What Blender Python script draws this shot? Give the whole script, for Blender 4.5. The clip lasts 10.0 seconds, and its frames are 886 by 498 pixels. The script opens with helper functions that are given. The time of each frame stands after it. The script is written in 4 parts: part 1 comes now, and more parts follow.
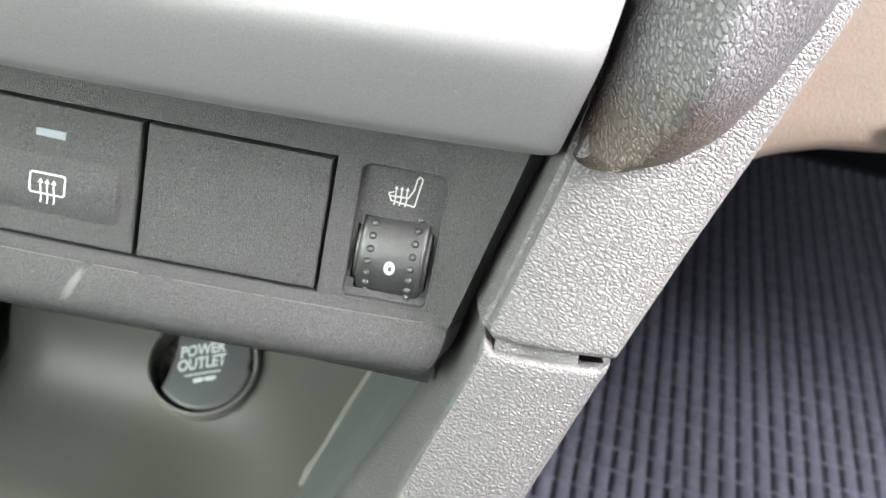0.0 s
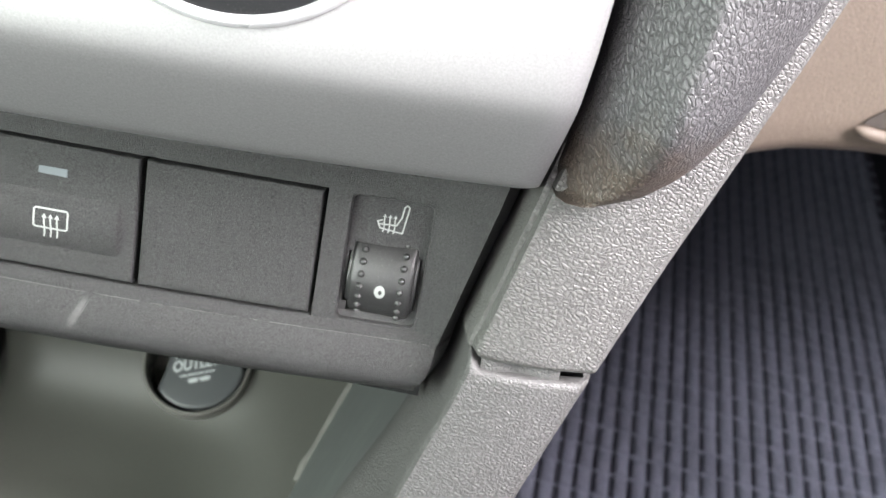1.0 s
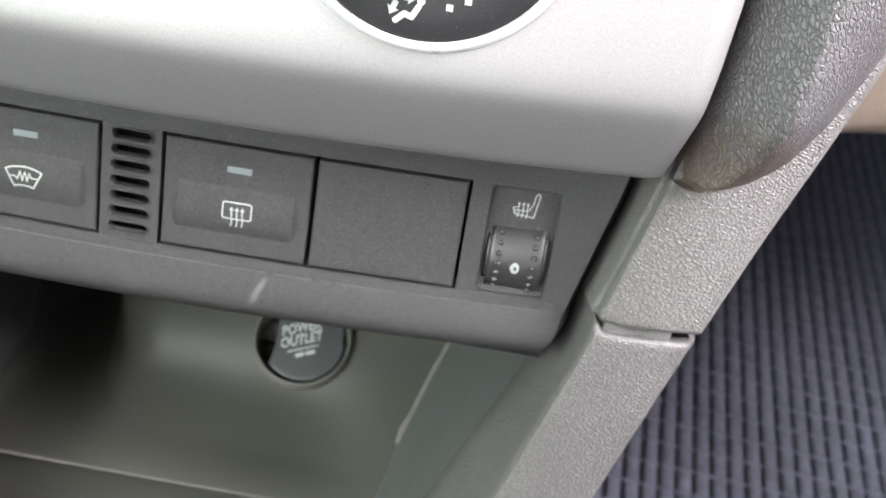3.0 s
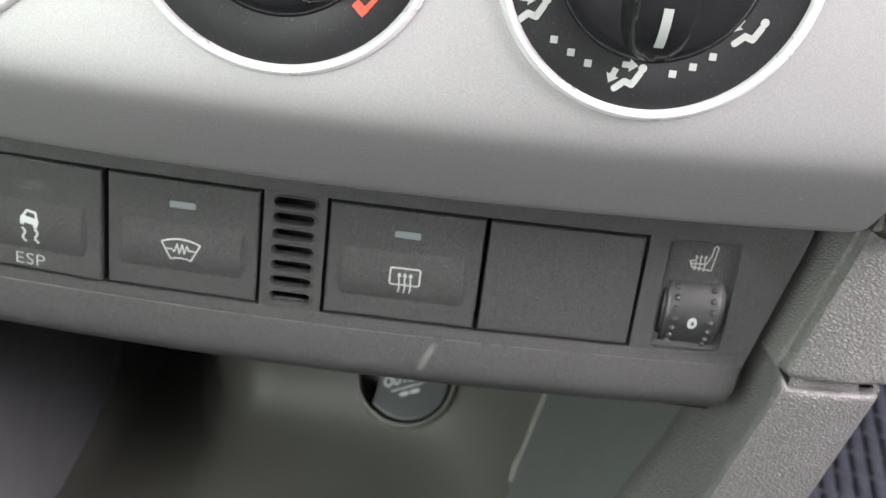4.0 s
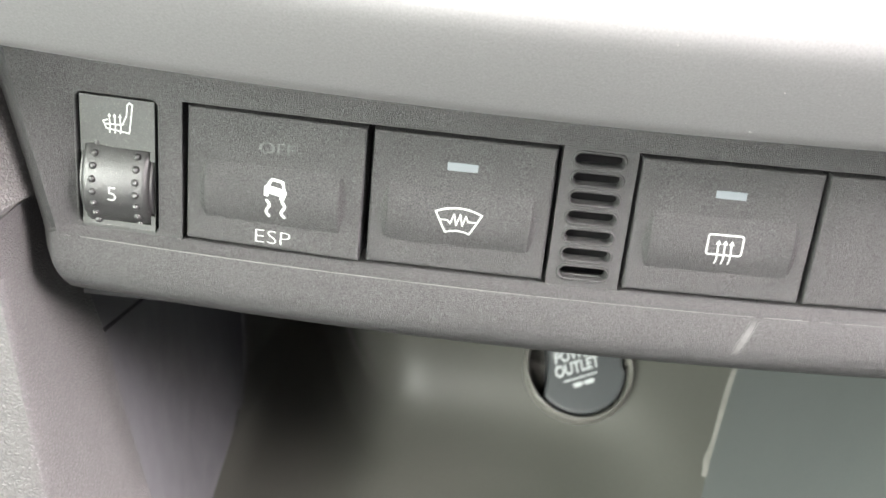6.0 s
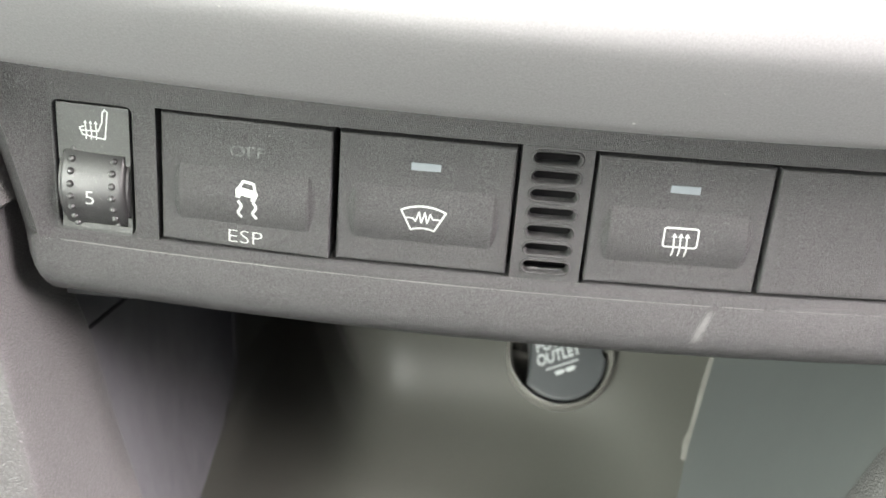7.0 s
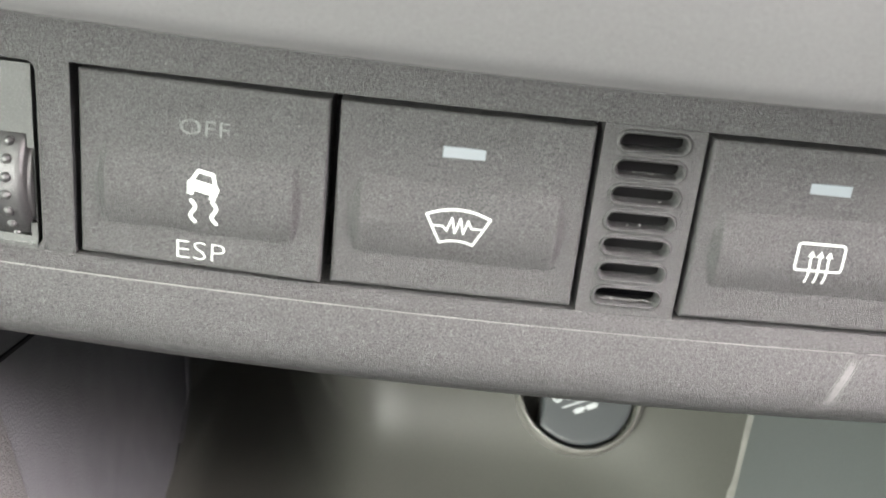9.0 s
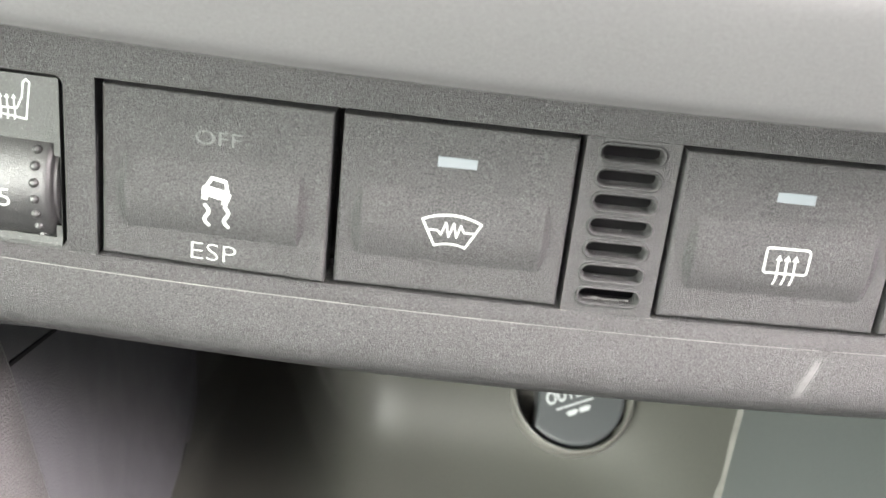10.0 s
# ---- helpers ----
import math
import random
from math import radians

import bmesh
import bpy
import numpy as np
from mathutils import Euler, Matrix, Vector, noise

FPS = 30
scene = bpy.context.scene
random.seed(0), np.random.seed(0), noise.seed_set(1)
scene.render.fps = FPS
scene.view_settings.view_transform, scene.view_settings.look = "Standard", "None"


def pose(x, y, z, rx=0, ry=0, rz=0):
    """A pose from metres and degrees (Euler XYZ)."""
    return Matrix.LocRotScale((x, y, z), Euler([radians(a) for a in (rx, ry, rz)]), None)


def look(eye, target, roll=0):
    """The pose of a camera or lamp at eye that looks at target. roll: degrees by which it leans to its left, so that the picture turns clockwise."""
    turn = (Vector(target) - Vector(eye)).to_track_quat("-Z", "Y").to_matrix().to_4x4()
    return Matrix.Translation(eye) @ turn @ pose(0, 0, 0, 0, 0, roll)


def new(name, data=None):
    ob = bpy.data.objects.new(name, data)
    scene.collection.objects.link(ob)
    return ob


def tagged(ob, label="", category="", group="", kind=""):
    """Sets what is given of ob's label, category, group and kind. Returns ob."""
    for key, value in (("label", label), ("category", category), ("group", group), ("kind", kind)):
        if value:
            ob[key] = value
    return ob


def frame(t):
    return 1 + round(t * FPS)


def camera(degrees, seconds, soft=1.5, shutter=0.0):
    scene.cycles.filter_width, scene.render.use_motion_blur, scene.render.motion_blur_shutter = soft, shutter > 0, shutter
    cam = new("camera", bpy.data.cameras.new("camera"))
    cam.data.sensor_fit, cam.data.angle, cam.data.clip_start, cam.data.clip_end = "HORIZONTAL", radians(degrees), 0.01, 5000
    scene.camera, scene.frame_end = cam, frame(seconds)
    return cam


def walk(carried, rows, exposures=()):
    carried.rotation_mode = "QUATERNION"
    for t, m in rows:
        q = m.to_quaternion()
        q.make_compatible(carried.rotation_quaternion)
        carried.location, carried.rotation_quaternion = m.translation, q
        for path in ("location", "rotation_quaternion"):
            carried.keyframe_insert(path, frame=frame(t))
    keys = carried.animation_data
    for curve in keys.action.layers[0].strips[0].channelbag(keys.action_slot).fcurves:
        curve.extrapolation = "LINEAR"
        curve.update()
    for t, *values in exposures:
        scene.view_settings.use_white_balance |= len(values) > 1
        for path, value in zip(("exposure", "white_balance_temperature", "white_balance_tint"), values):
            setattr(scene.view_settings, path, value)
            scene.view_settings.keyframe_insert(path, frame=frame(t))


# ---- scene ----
LEAN_BACK, HEIGHT = 22.0, 0.32
# The switch panel's own frame: x to the right, y into the dash, z up along the panel.
PANEL = pose(0, 0, HEIGHT, -LEAN_BACK, 0, 0)
cam = camera(49.03, 10.0, 1.5)
# a phone's lens held close: the bin and the footwell lie out of focus
cam.data.dof.use_dof, cam.data.dof.focus_distance, cam.data.dof.aperture_fstop = True, 0.158, 35.0
PATH = [
    (0, 0.10038, -0.16208, 0.05108, 1.852, -17.085, 11.384),
    (0.5, 0.09642, -0.16241, 0.05325, 0.469, -17.954, 11.217),
    (1, 0.09796, -0.16774, 0.06375, 0.480, -18.817, 10.762),
    (1.5, 0.10769, -0.16969, 0.07026, 0.391, -18.839, 11.148),
    (2, 0.09940, -0.18452, 0.07117, 1.469, -18.908, 10.766),
    (2.5, 0.09168, -0.18903, 0.06987, 0.721, -19.593, 10.611),
    (3, 0.07341, -0.19953, 0.06959, 1.019, -19.892, 9.460),
    (3.2, 0.06255, -0.20022, 0.06543, 1.729, -19.750, 8.590),
    (4.3, 0.01871, -0.18374, 0.07905, 0.442, -20.522, 6.844),
    (4.5, 0.00628, -0.17776, 0.07251, 0.483, -20.385, 6.563),
    (5, -0.00379, -0.16443, 0.05906, 0.500, -20.501, 6.224),
    (5.5, -0.02093, -0.15848, 0.04875, 0.253, -20.865, 5.960),
    (6, -0.02579, -0.16393, 0.05398, -0.045, -20.809, 5.853),
    (6.2, -0.02371, -0.16710, 0.05628, 0.344, -20.595, 5.493),
    (7.3, -0.01907, -0.17020, 0.05864, -0.092, -21.795, 4.631),
    (7.5, -0.02151, -0.17240, 0.05820, -0.410, -21.006, 4.694),
    (8, -0.03098, -0.15393, 0.05113, -0.402, -21.121, 4.592),
    (8.5, -0.03438, -0.12427, 0.04208, -0.718, -20.941, 5.274),
    (9, -0.03013, -0.11841, 0.03963, -2.470, -21.016, 6.302),
    (9.5, -0.03000, -0.12159, 0.04109, -2.404, -20.880, 6.302),
    (10, -0.02934, -0.12836, 0.04224, -2.243, -20.367, 6.520),
]
walk(cam, [(t, PANEL @ pose(x, y, z, 90 + pitch, 0, yaw) @ pose(0, 0, 0, 0, 0, roll)) for t, x, y, z, yaw, pitch, roll in PATH],
     [(0.0, 0.01, 6500, 3), (0.7, -0.20, 6500, 4), (1.5, -0.64, 6500, 5), (2.5, -0.42, 6500, 6), (3.2, -0.65, 6550, 7), (4.3, -1.10, 6600, 7), (4.9, -0.80, 6750, 8),
      (5.5, -0.09, 6750, 8), (6.0, 0.27, 6750, 8), (6.4, 0.23, 6750, 8), (7.5, -0.21, 6750, 8), (8.0, -0.37, 6750, 9), (8.5, -0.03, 6800, 10), (9.2, 0.41, 6800, 9), (10.0, 0.46, 6800, 9)])

# ---- light: an overcast day through the car's windows ----
world = bpy.data.worlds.new("sky")
scene.world = world
world.use_nodes = True
wn = world.node_tree.nodes
sky = wn.new("ShaderNodeTexSky")
sky.sky_type, sky.sun_disc = "NISHITA", False
sky.sun_elevation, sky.sun_rotation = radians(50), radians(250)
world.node_tree.links.new(sky.outputs[0], wn["Background"].inputs[0])
wn["Background"].inputs[1].default_value = 0.12


def window_light(name, eye, target, sx, sy, watts, colour):
    lamp = bpy.data.lights.new(name, "AREA")
    lamp.shape, lamp.size, lamp.size_y, lamp.energy, lamp.color = "RECTANGLE", sx, sy, watts, colour
    ob = new(name, lamp)
    ob.matrix_world = look(eye, target)
    return ob


window_light("light_rear_side_window", (-0.70, -1.22, 0.96), (0.1, -0.05, 0.27), 0.9, 0.30, 45, (0.97, 1.0, 0.98))
window_light("light_driver_door", (-0.79, -0.52, 0.69), (0.1, -0.25, 0.36), 0.9, 0.7, 30, (0.90, 1.0, 0.92))
window_light("light_passenger_window", (0.74, 0.0, 0.88), (0.15, 0.03, 0.25), 0.8, 0.42, 115, (1.0, 0.92, 0.98))
window_light("light_windscreen", (0.0, 0.34, 0.95), (0.0, -0.35, 0.3), 1.2, 0.6, 8, (1.0, 1.0, 1.0))
window_light("light_rear_window", (0.0, -1.85, 0.9), (0.0, 0.0, 0.5), 1.1, 0.4, 24, (1.0, 0.91, 0.99))


# ---- materials ----
def material(name, colour, rough, metal=0.0, speck=0.0, speck_scale=2600.0, bump=0.0, bump_scale=1800.0, grain=0.0, grain_scale=620.0,
             stain=0.12, stain_scale=22.0, rough_var=0.08, spec=0.5, dust=0.0, groove=0.32, wrinkle=0.0, crease_shade=0.0, vary=False, stretch=None, pebbly=0.25, low_tint=None):
    """A plastic or paint: two sizes of tone variation, a fine bump and, where asked, a pebbled grain."""
    m = bpy.data.materials.new(name)
    m.use_nodes = True
    t = m.node_tree
    n, link = t.nodes, t.links.new
    b = n["Principled BSDF"]
    b.inputs["Metallic"].default_value = metal
    b.inputs["Specular IOR Level"].default_value = spec
    co = n.new("ShaderNodeTexCoord").outputs["Object"]
    if vary:
        apart = n.new("ShaderNodeVectorMath")
        apart.operation = "MULTIPLY_ADD"
        apart.inputs[1].default_value = (3.0, 5.0, 7.0)
        link(n.new("ShaderNodeObjectInfo").outputs["Random"], apart.inputs[0])
        link(co, apart.inputs[2])
        co = apart.outputs[0]

    def noise_at(scale, detail=3.0, rough_=0.55):
        x = n.new("ShaderNodeTexNoise")
        x.inputs["Scale"].default_value, x.inputs["Detail"].default_value, x.inputs["Roughness"].default_value = scale, detail, rough_
        link(co, x.inputs["Vector"])
        return x.outputs["Fac"]

    def calc(op, a, c, d=None):
        x = n.new("ShaderNodeMath")
        x.operation = op
        for k, v in enumerate((a, c) if d is None else (a, c, d)):
            if isinstance(v, (int, float)):
                x.inputs[k].default_value = v
            else:
                link(v, x.inputs[k])
        return x.outputs[0]

    big, fine = noise_at(stain_scale, 4.0), noise_at(speck_scale, 2.0)
    tone = calc("MULTIPLY_ADD", calc("SUBTRACT", big, 0.5), stain * 2.5, 1.0)
    if speck:
        tone = calc("MULTIPLY_ADD", calc("SUBTRACT", fine, 0.5), speck * 3.0, tone)
    mix = n.new("ShaderNodeMix")
    mix.data_type, mix.blend_type = "RGBA", "MULTIPLY"
    mix.inputs["Factor"].default_value = 1.0
    mix.inputs["A"].default_value = (*colour, 1)
    link(tone, mix.inputs["B"])
    colour_out = mix.outputs["Result"]
    if dust:
        veil = n.new("ShaderNodeMix")
        veil.data_type = "RGBA"
        veil.inputs["B"].default_value = (0.45, 0.43, 0.4, 1)
        link(colour_out, veil.inputs["A"])
        spots = calc("GREATER_THAN", noise_at(1400.0, 1.0), 0.77)
        # finer pale specks: glints of the grained plastic, painted into its colour
        grit = calc("GREATER_THAN", noise_at(3600.0, 1.0), 0.69)
        link(calc("MULTIPLY_ADD", grit, dust * 0.8, calc("MULTIPLY", spots, dust)), veil.inputs["Factor"])
        colour_out = veil.outputs["Result"]
    if low_tint:
        tint, top = low_tint
        # mixes in a second tint towards the bottom
        tint_mix = n.new("ShaderNodeMix")
        tint_mix.data_type = "RGBA"
        tint_mix.inputs["B"].default_value = (*tint, 1)
        link(colour_out, tint_mix.inputs["A"])
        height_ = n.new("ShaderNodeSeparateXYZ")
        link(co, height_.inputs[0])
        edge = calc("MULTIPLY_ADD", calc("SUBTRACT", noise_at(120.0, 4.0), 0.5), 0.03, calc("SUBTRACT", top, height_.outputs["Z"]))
        # mask that grows downwards from a ragged noise edge
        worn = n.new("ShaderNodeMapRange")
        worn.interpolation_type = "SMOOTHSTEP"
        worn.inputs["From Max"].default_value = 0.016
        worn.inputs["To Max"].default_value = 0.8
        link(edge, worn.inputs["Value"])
        link(worn.outputs["Result"], tint_mix.inputs["Factor"])
        colour_out = tint_mix.outputs["Result"]
    link(colour_out, b.inputs["Base Color"])
    gloss = calc("MULTIPLY_ADD", calc("SUBTRACT", noise_at(stain_scale * 5, 3.0), 0.5), rough_var * 3, rough)
    link(gloss, b.inputs["Roughness"])
    normal = None
    if grain:
        if stretch:
            lay = n.new("ShaderNodeMapping")
            lay.vector_type = "TEXTURE"
            lay.inputs["Rotation"].default_value = (0, radians(stretch[0]), 0)
            lay.inputs["Scale"].default_value = (stretch[1], 1, 1)
            link(co, lay.inputs["Vector"])
            co = lay.outputs[0]
        warp = n.new("ShaderNodeTexNoise")
        warp.inputs["Scale"].default_value, warp.inputs["Detail"].default_value = grain_scale * 0.8, 2.0
        link(co, warp.inputs["Vector"])
        shift = n.new("ShaderNodeVectorMath")
        shift.operation = "MULTIPLY_ADD"
        shift.inputs[1].default_value = ((1.2 if wrinkle else 0.9) / grain_scale,) * 3
        link(warp.outputs["Color"], shift.inputs[0])
        link(co, shift.inputs[2])
        v = n.new("ShaderNodeTexVoronoi")
        v.feature = "DISTANCE_TO_EDGE"
        v.inputs["Scale"].default_value = grain_scale
        link(shift.outputs[0], v.inputs["Vector"])
        height = calc("MINIMUM", v.outputs["Distance"], groove)
        height = calc("MULTIPLY_ADD", noise_at(grain_scale * 1.6, 2.0), pebbly, height)
        if wrinkle:
            v2 = n.new("ShaderNodeTexVoronoi")
            v2.feature = "DISTANCE_TO_EDGE"
            v2.inputs["Scale"].default_value = grain_scale * 1.9
            link(shift.outputs[0], v2.inputs["Vector"])
            height = calc("MULTIPLY_ADD", calc("MINIMUM", v2.outputs["Distance"], 0.2), wrinkle, height)
        # paints shade into the grain's grooves: colour darkens towards each cell edge
        if crease_shade:
            groove_shade = n.new("ShaderNodeMix")
            groove_shade.data_type, groove_shade.blend_type = "RGBA", "MULTIPLY"
            groove_shade.inputs["Factor"].default_value = crease_shade
            link(colour_out, groove_shade.inputs["A"])
            link(calc("MINIMUM", calc("MULTIPLY", v.outputs["Distance"], 1.0 / groove), 1.0), groove_shade.inputs["B"])
            link(groove_shade.outputs["Result"], b.inputs["Base Color"])
        pebble = n.new("ShaderNodeBump")
        pebble.inputs["Strength"].default_value, pebble.inputs["Distance"].default_value = 1.0, grain
        link(height, pebble.inputs["Height"])
        normal = pebble.outputs[0]
    if bump:
        bn = n.new("ShaderNodeBump")
        bn.inputs["Strength"].default_value, bn.inputs["Distance"].default_value = 1.0, bump
        link(noise_at(bump_scale, 2.0), bn.inputs["Height"])
        if normal:
            link(normal, bn.inputs["Normal"])
        normal = bn.outputs[0]
    if normal:
        link(normal, b.inputs["Normal"])
    return m


M_PANEL = material("dark_satin_plastic", (0.024, 0.0237, 0.024), 0.42, spec=0.38, speck=2.0, speck_scale=5000, bump=0.00026, bump_scale=5700, dust=0.08)
M_SWITCH = material("switch_plastic", (0.0235, 0.0232, 0.0235), 0.41, spec=0.38, speck=2.0, speck_scale=5000, bump=0.00026, bump_scale=5700, dust=0.06)
M_HOUSING = material("grey_housing_plastic", (0.012, 0.013, 0.012), 0.5, speck=1.2, speck_scale=5600, bump=0.00012, bump_scale=5400, dust=0.1)
M_WELL = material("black_recess_plastic", (0.016, 0.016, 0.017), 0.5, speck=0.25, bump=0.0001, dust=0.12)
M_WHEEL = material("thumbwheel_plastic", (0.018, 0.018, 0.018), 0.37, spec=0.6, speck=0.8, speck_scale=6000, bump=0.00008, bump_scale=5000, dust=0.1)
M_SILVER = material("silver_satin_paint", (0.318, 0.314, 0.314), 0.54, metal=0.82, speck=0.13, speck_scale=2800, bump=0.00002, stain=0.02, rough_var=0.015)
M_RING = material("bright_ring_paint", (0.66, 0.66, 0.66), 0.3, metal=0.5, stain=0.02)
M_DIAL = material("dial_black", (0.010, 0.010, 0.011), 0.5, spec=0.25, speck=0.2, dust=0.06)
M_KNOB = material("knob_gloss_black", (0.010, 0.010, 0.011), 0.22, spec=0.35, stain=0.05)
M_WHITE = material("white_print", (0.25, 0.262, 0.25), 0.5, stain=0.06)
M_FADED = material("faded_grey_print", (0.019, 0.022, 0.020), 0.5, stain=0.3, stain_scale=400)
M_LAMP = material("indicator_lens", (0.096, 0.110, 0.117), 0.35, stain=0.05)
M_BLUE = material("blue_print", (0.02, 0.22, 0.62), 0.5)
M_RED = material("red_print", (0.75, 0.05, 0.02), 0.5)
M_TRIM = material("grained_grey_trim", (0.104, 0.101, 0.098), 0.46, grain=0.00042, grain_scale=1300, stain=0.08, spec=0.48, groove=0.3, crease_shade=0.42, stretch=(15, 1.6), pebbly=0.6)
M_TRIM_LOW = material("fine_grained_grey_trim", (0.080, 0.078, 0.077), 0.43, bump=0.00003, bump_scale=3200, grain=0.00034, grain_scale=1300, stain=0.08, crease_shade=0.32, stretch=(15, 1.4), pebbly=0.8)
M_PAD = material("soft_leather_grain_pad", (0.076, 0.074, 0.077), 0.42, grain=0.0006, grain_scale=1150, stain=0.12, groove=0.22, spec=0.4, wrinkle=0.3, crease_shade=0.54, stretch=(62, 1.9), pebbly=0.3, low_tint=((0.082, 0.060, 0.046), 0.020))
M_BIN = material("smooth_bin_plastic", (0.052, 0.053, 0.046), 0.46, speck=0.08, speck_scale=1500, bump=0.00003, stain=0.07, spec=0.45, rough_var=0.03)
# the bin's plastic again, lighter for the light on its right wall
M_BIN_LIT_SIDE = material("bin_side_lit_plastic", (0.072, 0.077, 0.076), 0.36, speck=0.08, speck_scale=1500, bump=0.00003, stain=0.07, rough_var=0.03)
# near-black, so that the shade of gaps and slots is in the colour
M_DARK = material("shade_black_inner_plastic", (0.007, 0.007, 0.0075), 0.7, spec=0.2)
M_OUTLET = material("outlet_grey_plastic", (0.050, 0.054, 0.056), 0.45, bump=0.00003)
M_BEZEL = material("bezel_worn_plastic", (0.10, 0.098, 0.088), 0.4, bump=0.00004)
M_SEAM = material("pale_seam", (0.125, 0.122, 0.112), 0.5, stain=0.3, stain_scale=200)
M_PRINT = material("outlet_print", (0.36, 0.38, 0.38), 0.5)
M_BEIGE = material("beige_lower_dash", (0.130, 0.102, 0.081), 0.55, speck=0.2, speck_scale=1300, bump=0.0002, bump_scale=1100, stain=0.1)
# beige darkened to brown: the finger recess's shade in the colour
M_RECESS_SHADE = material("recess_shade_brown", (0.045, 0.037, 0.031), 0.6, bump=0.0001)
M_CARPET = material("blue_grey_carpet", (0.10, 0.103, 0.135), 0.9, speck=0.35, speck_scale=900, bump=0.0012, bump_scale=700, spec=0.15, stain=0.32, stain_scale=85, vary=True)
M_MATBASE = material("mat_backing", (0.030, 0.030, 0.040), 0.95, speck=0.3, speck_scale=900, bump=0.001, bump_scale=700, spec=0.1)
M_CARPET_DARK = material("dark_carpet", (0.012, 0.0125, 0.016), 0.95, speck=0.3, speck_scale=900, bump=0.001, bump_scale=700, spec=0.1)
M_LINER = material("pale_headlining", (0.55, 0.54, 0.51), 0.9, stain=0.05, spec=0.1)
M_DOOR = material("dark_door_lining", (0.078, 0.078, 0.083), 0.6, bump=0.0002)
M_CHALK = material("pale_scuff", (0.085, 0.085, 0.083), 0.7, stain=0.3, stain_scale=400)
# pale tone of the lip crest's painted highlight and worn corners
M_CREST = material("crest_highlight_and_wear", (0.105, 0.105, 0.10), 0.42, stain=0.4, stain_scale=120)
M_LINT = material("dust_lint", (0.34, 0.335, 0.32), 0.8)

# ---- mesh helpers (millimetres u right, v up, w out of the panel) ----
ORIGIN = {}


def P(u, v, w):
    return Vector((u, -w, v)) / 1000


def thing(name, at, label, category, group="", kind=""):
    """An Empty at its base on the panel, for the parts of one thing."""
    ob = new(name)
    ob.empty_display_size = 0.01
    ob.matrix_world = PANEL @ Matrix.Translation(P(*at))
    ORIGIN[ob.name] = P(*at)
    return tagged(ob, label, category, group, kind)


def part(name, bm, mat, parent=None, label="", smooth=True, recalc=True):
    """Links a bmesh as ONE mesh object under a thing or a part."""
    if recalc:
        bmesh.ops.recalc_face_normals(bm, faces=bm.faces)
    for f in bm.faces:
        f.smooth = smooth
    if smooth:
        for e in bm.edges:
            if len(e.link_faces) == 2 and e.calc_face_angle(0) > radians(42):
                e.smooth = False
    o = ORIGIN.get(parent.name, Vector()) if parent else Vector()
    bmesh.ops.translate(bm, verts=bm.verts, vec=-o)
    me = bpy.data.meshes.new(name)
    bm.to_mesh(me)
    bm.free()
    me.materials.append(mat)
    ob = new(name, me)
    ob.parent = parent
    if parent:
        ORIGIN[ob.name] = o
    if label:
        ob["label"] = label
    return ob


def steps(a, b, n):
    return [a + (b - a) * k / n for k in range(n + 1)]


def shell(bm, rows, back=None, skip=None):
    """A grid of front points rows[i][j] closed by a back layer moved by back (mm) and by edge walls; skip(i, j) leaves a cell open."""
    nr, nc = len(rows), len(rows[0])
    front = [[bm.verts.new(P(*p)) for p in r] for r in rows]
    faces = {}
    for i in range(nr - 1):
        for j in range(nc - 1):
            if not (skip and skip(i, j)):
                faces[i, j] = bm.faces.new((front[i][j], front[i][j + 1], front[i + 1][j + 1], front[i + 1][j]))
    if back is None:
        return front
    du, dv, dw = back
    rear = {}

    def behind(i, j):
        if (i, j) not in rear:
            u, v, w = rows[i][j]
            rear[i, j] = bm.verts.new(P(u + du, v + dv, w + dw))
        return rear[i, j]

    for (i, j) in list(faces):
        for di, dj, a, c in ((-1, 0, (i, j), (i, j + 1)), (1, 0, (i + 1, j + 1), (i + 1, j)), (0, -1, (i + 1, j), (i, j)), (0, 1, (i, j + 1), (i + 1, j + 1))):
            if (i + di, j + dj) not in faces:
                try:
                    bm.faces.new((front[a[0]][a[1]], behind(*a), behind(*c), front[c[0]][c[1]]))
                except ValueError:
                    pass
    for (i, j) in list(faces):
        if all(k in rear for k in ((i, j), (i, j + 1), (i + 1, j + 1), (i + 1, j))) or not skip:
            try:
                bm.faces.new((behind(i + 1, j), behind(i + 1, j + 1), behind(i, j + 1), behind(i, j)))
            except ValueError:
                pass
    return front


def lathe(bm, profile, n=48, axis=(0, 0, 1), centre=(0, 0, 0), side=None):
    """Turns (radius, height) rows about an axis given in u, v, w."""
    az = Vector(axis).normalized()
    ax = (Vector(side) if side else Vector((1, 0, 0)) if abs(az.x) < 0.9 else Vector((0, 1, 0)))
    ax = (ax - az * ax.dot(az)).normalized()
    ay = az.cross(ax)
    rings = []
    for r, h in profile:
        ring = []
        for k in range(n):
            a = 2 * math.pi * k / n
            q = Vector(centre) + az * h + ax * (r * math.cos(a)) + ay * (r * math.sin(a))
            ring.append(bm.verts.new(P(*q)))
        rings.append(ring)
    for lo, hi in zip(rings, rings[1:]):
        for k in range(n):
            bm.faces.new((lo[k], lo[(k + 1) % n], hi[(k + 1) % n], hi[k]))
    bm.faces.new(rings[0][::-1])
    bm.faces.new(rings[-1])
    return rings


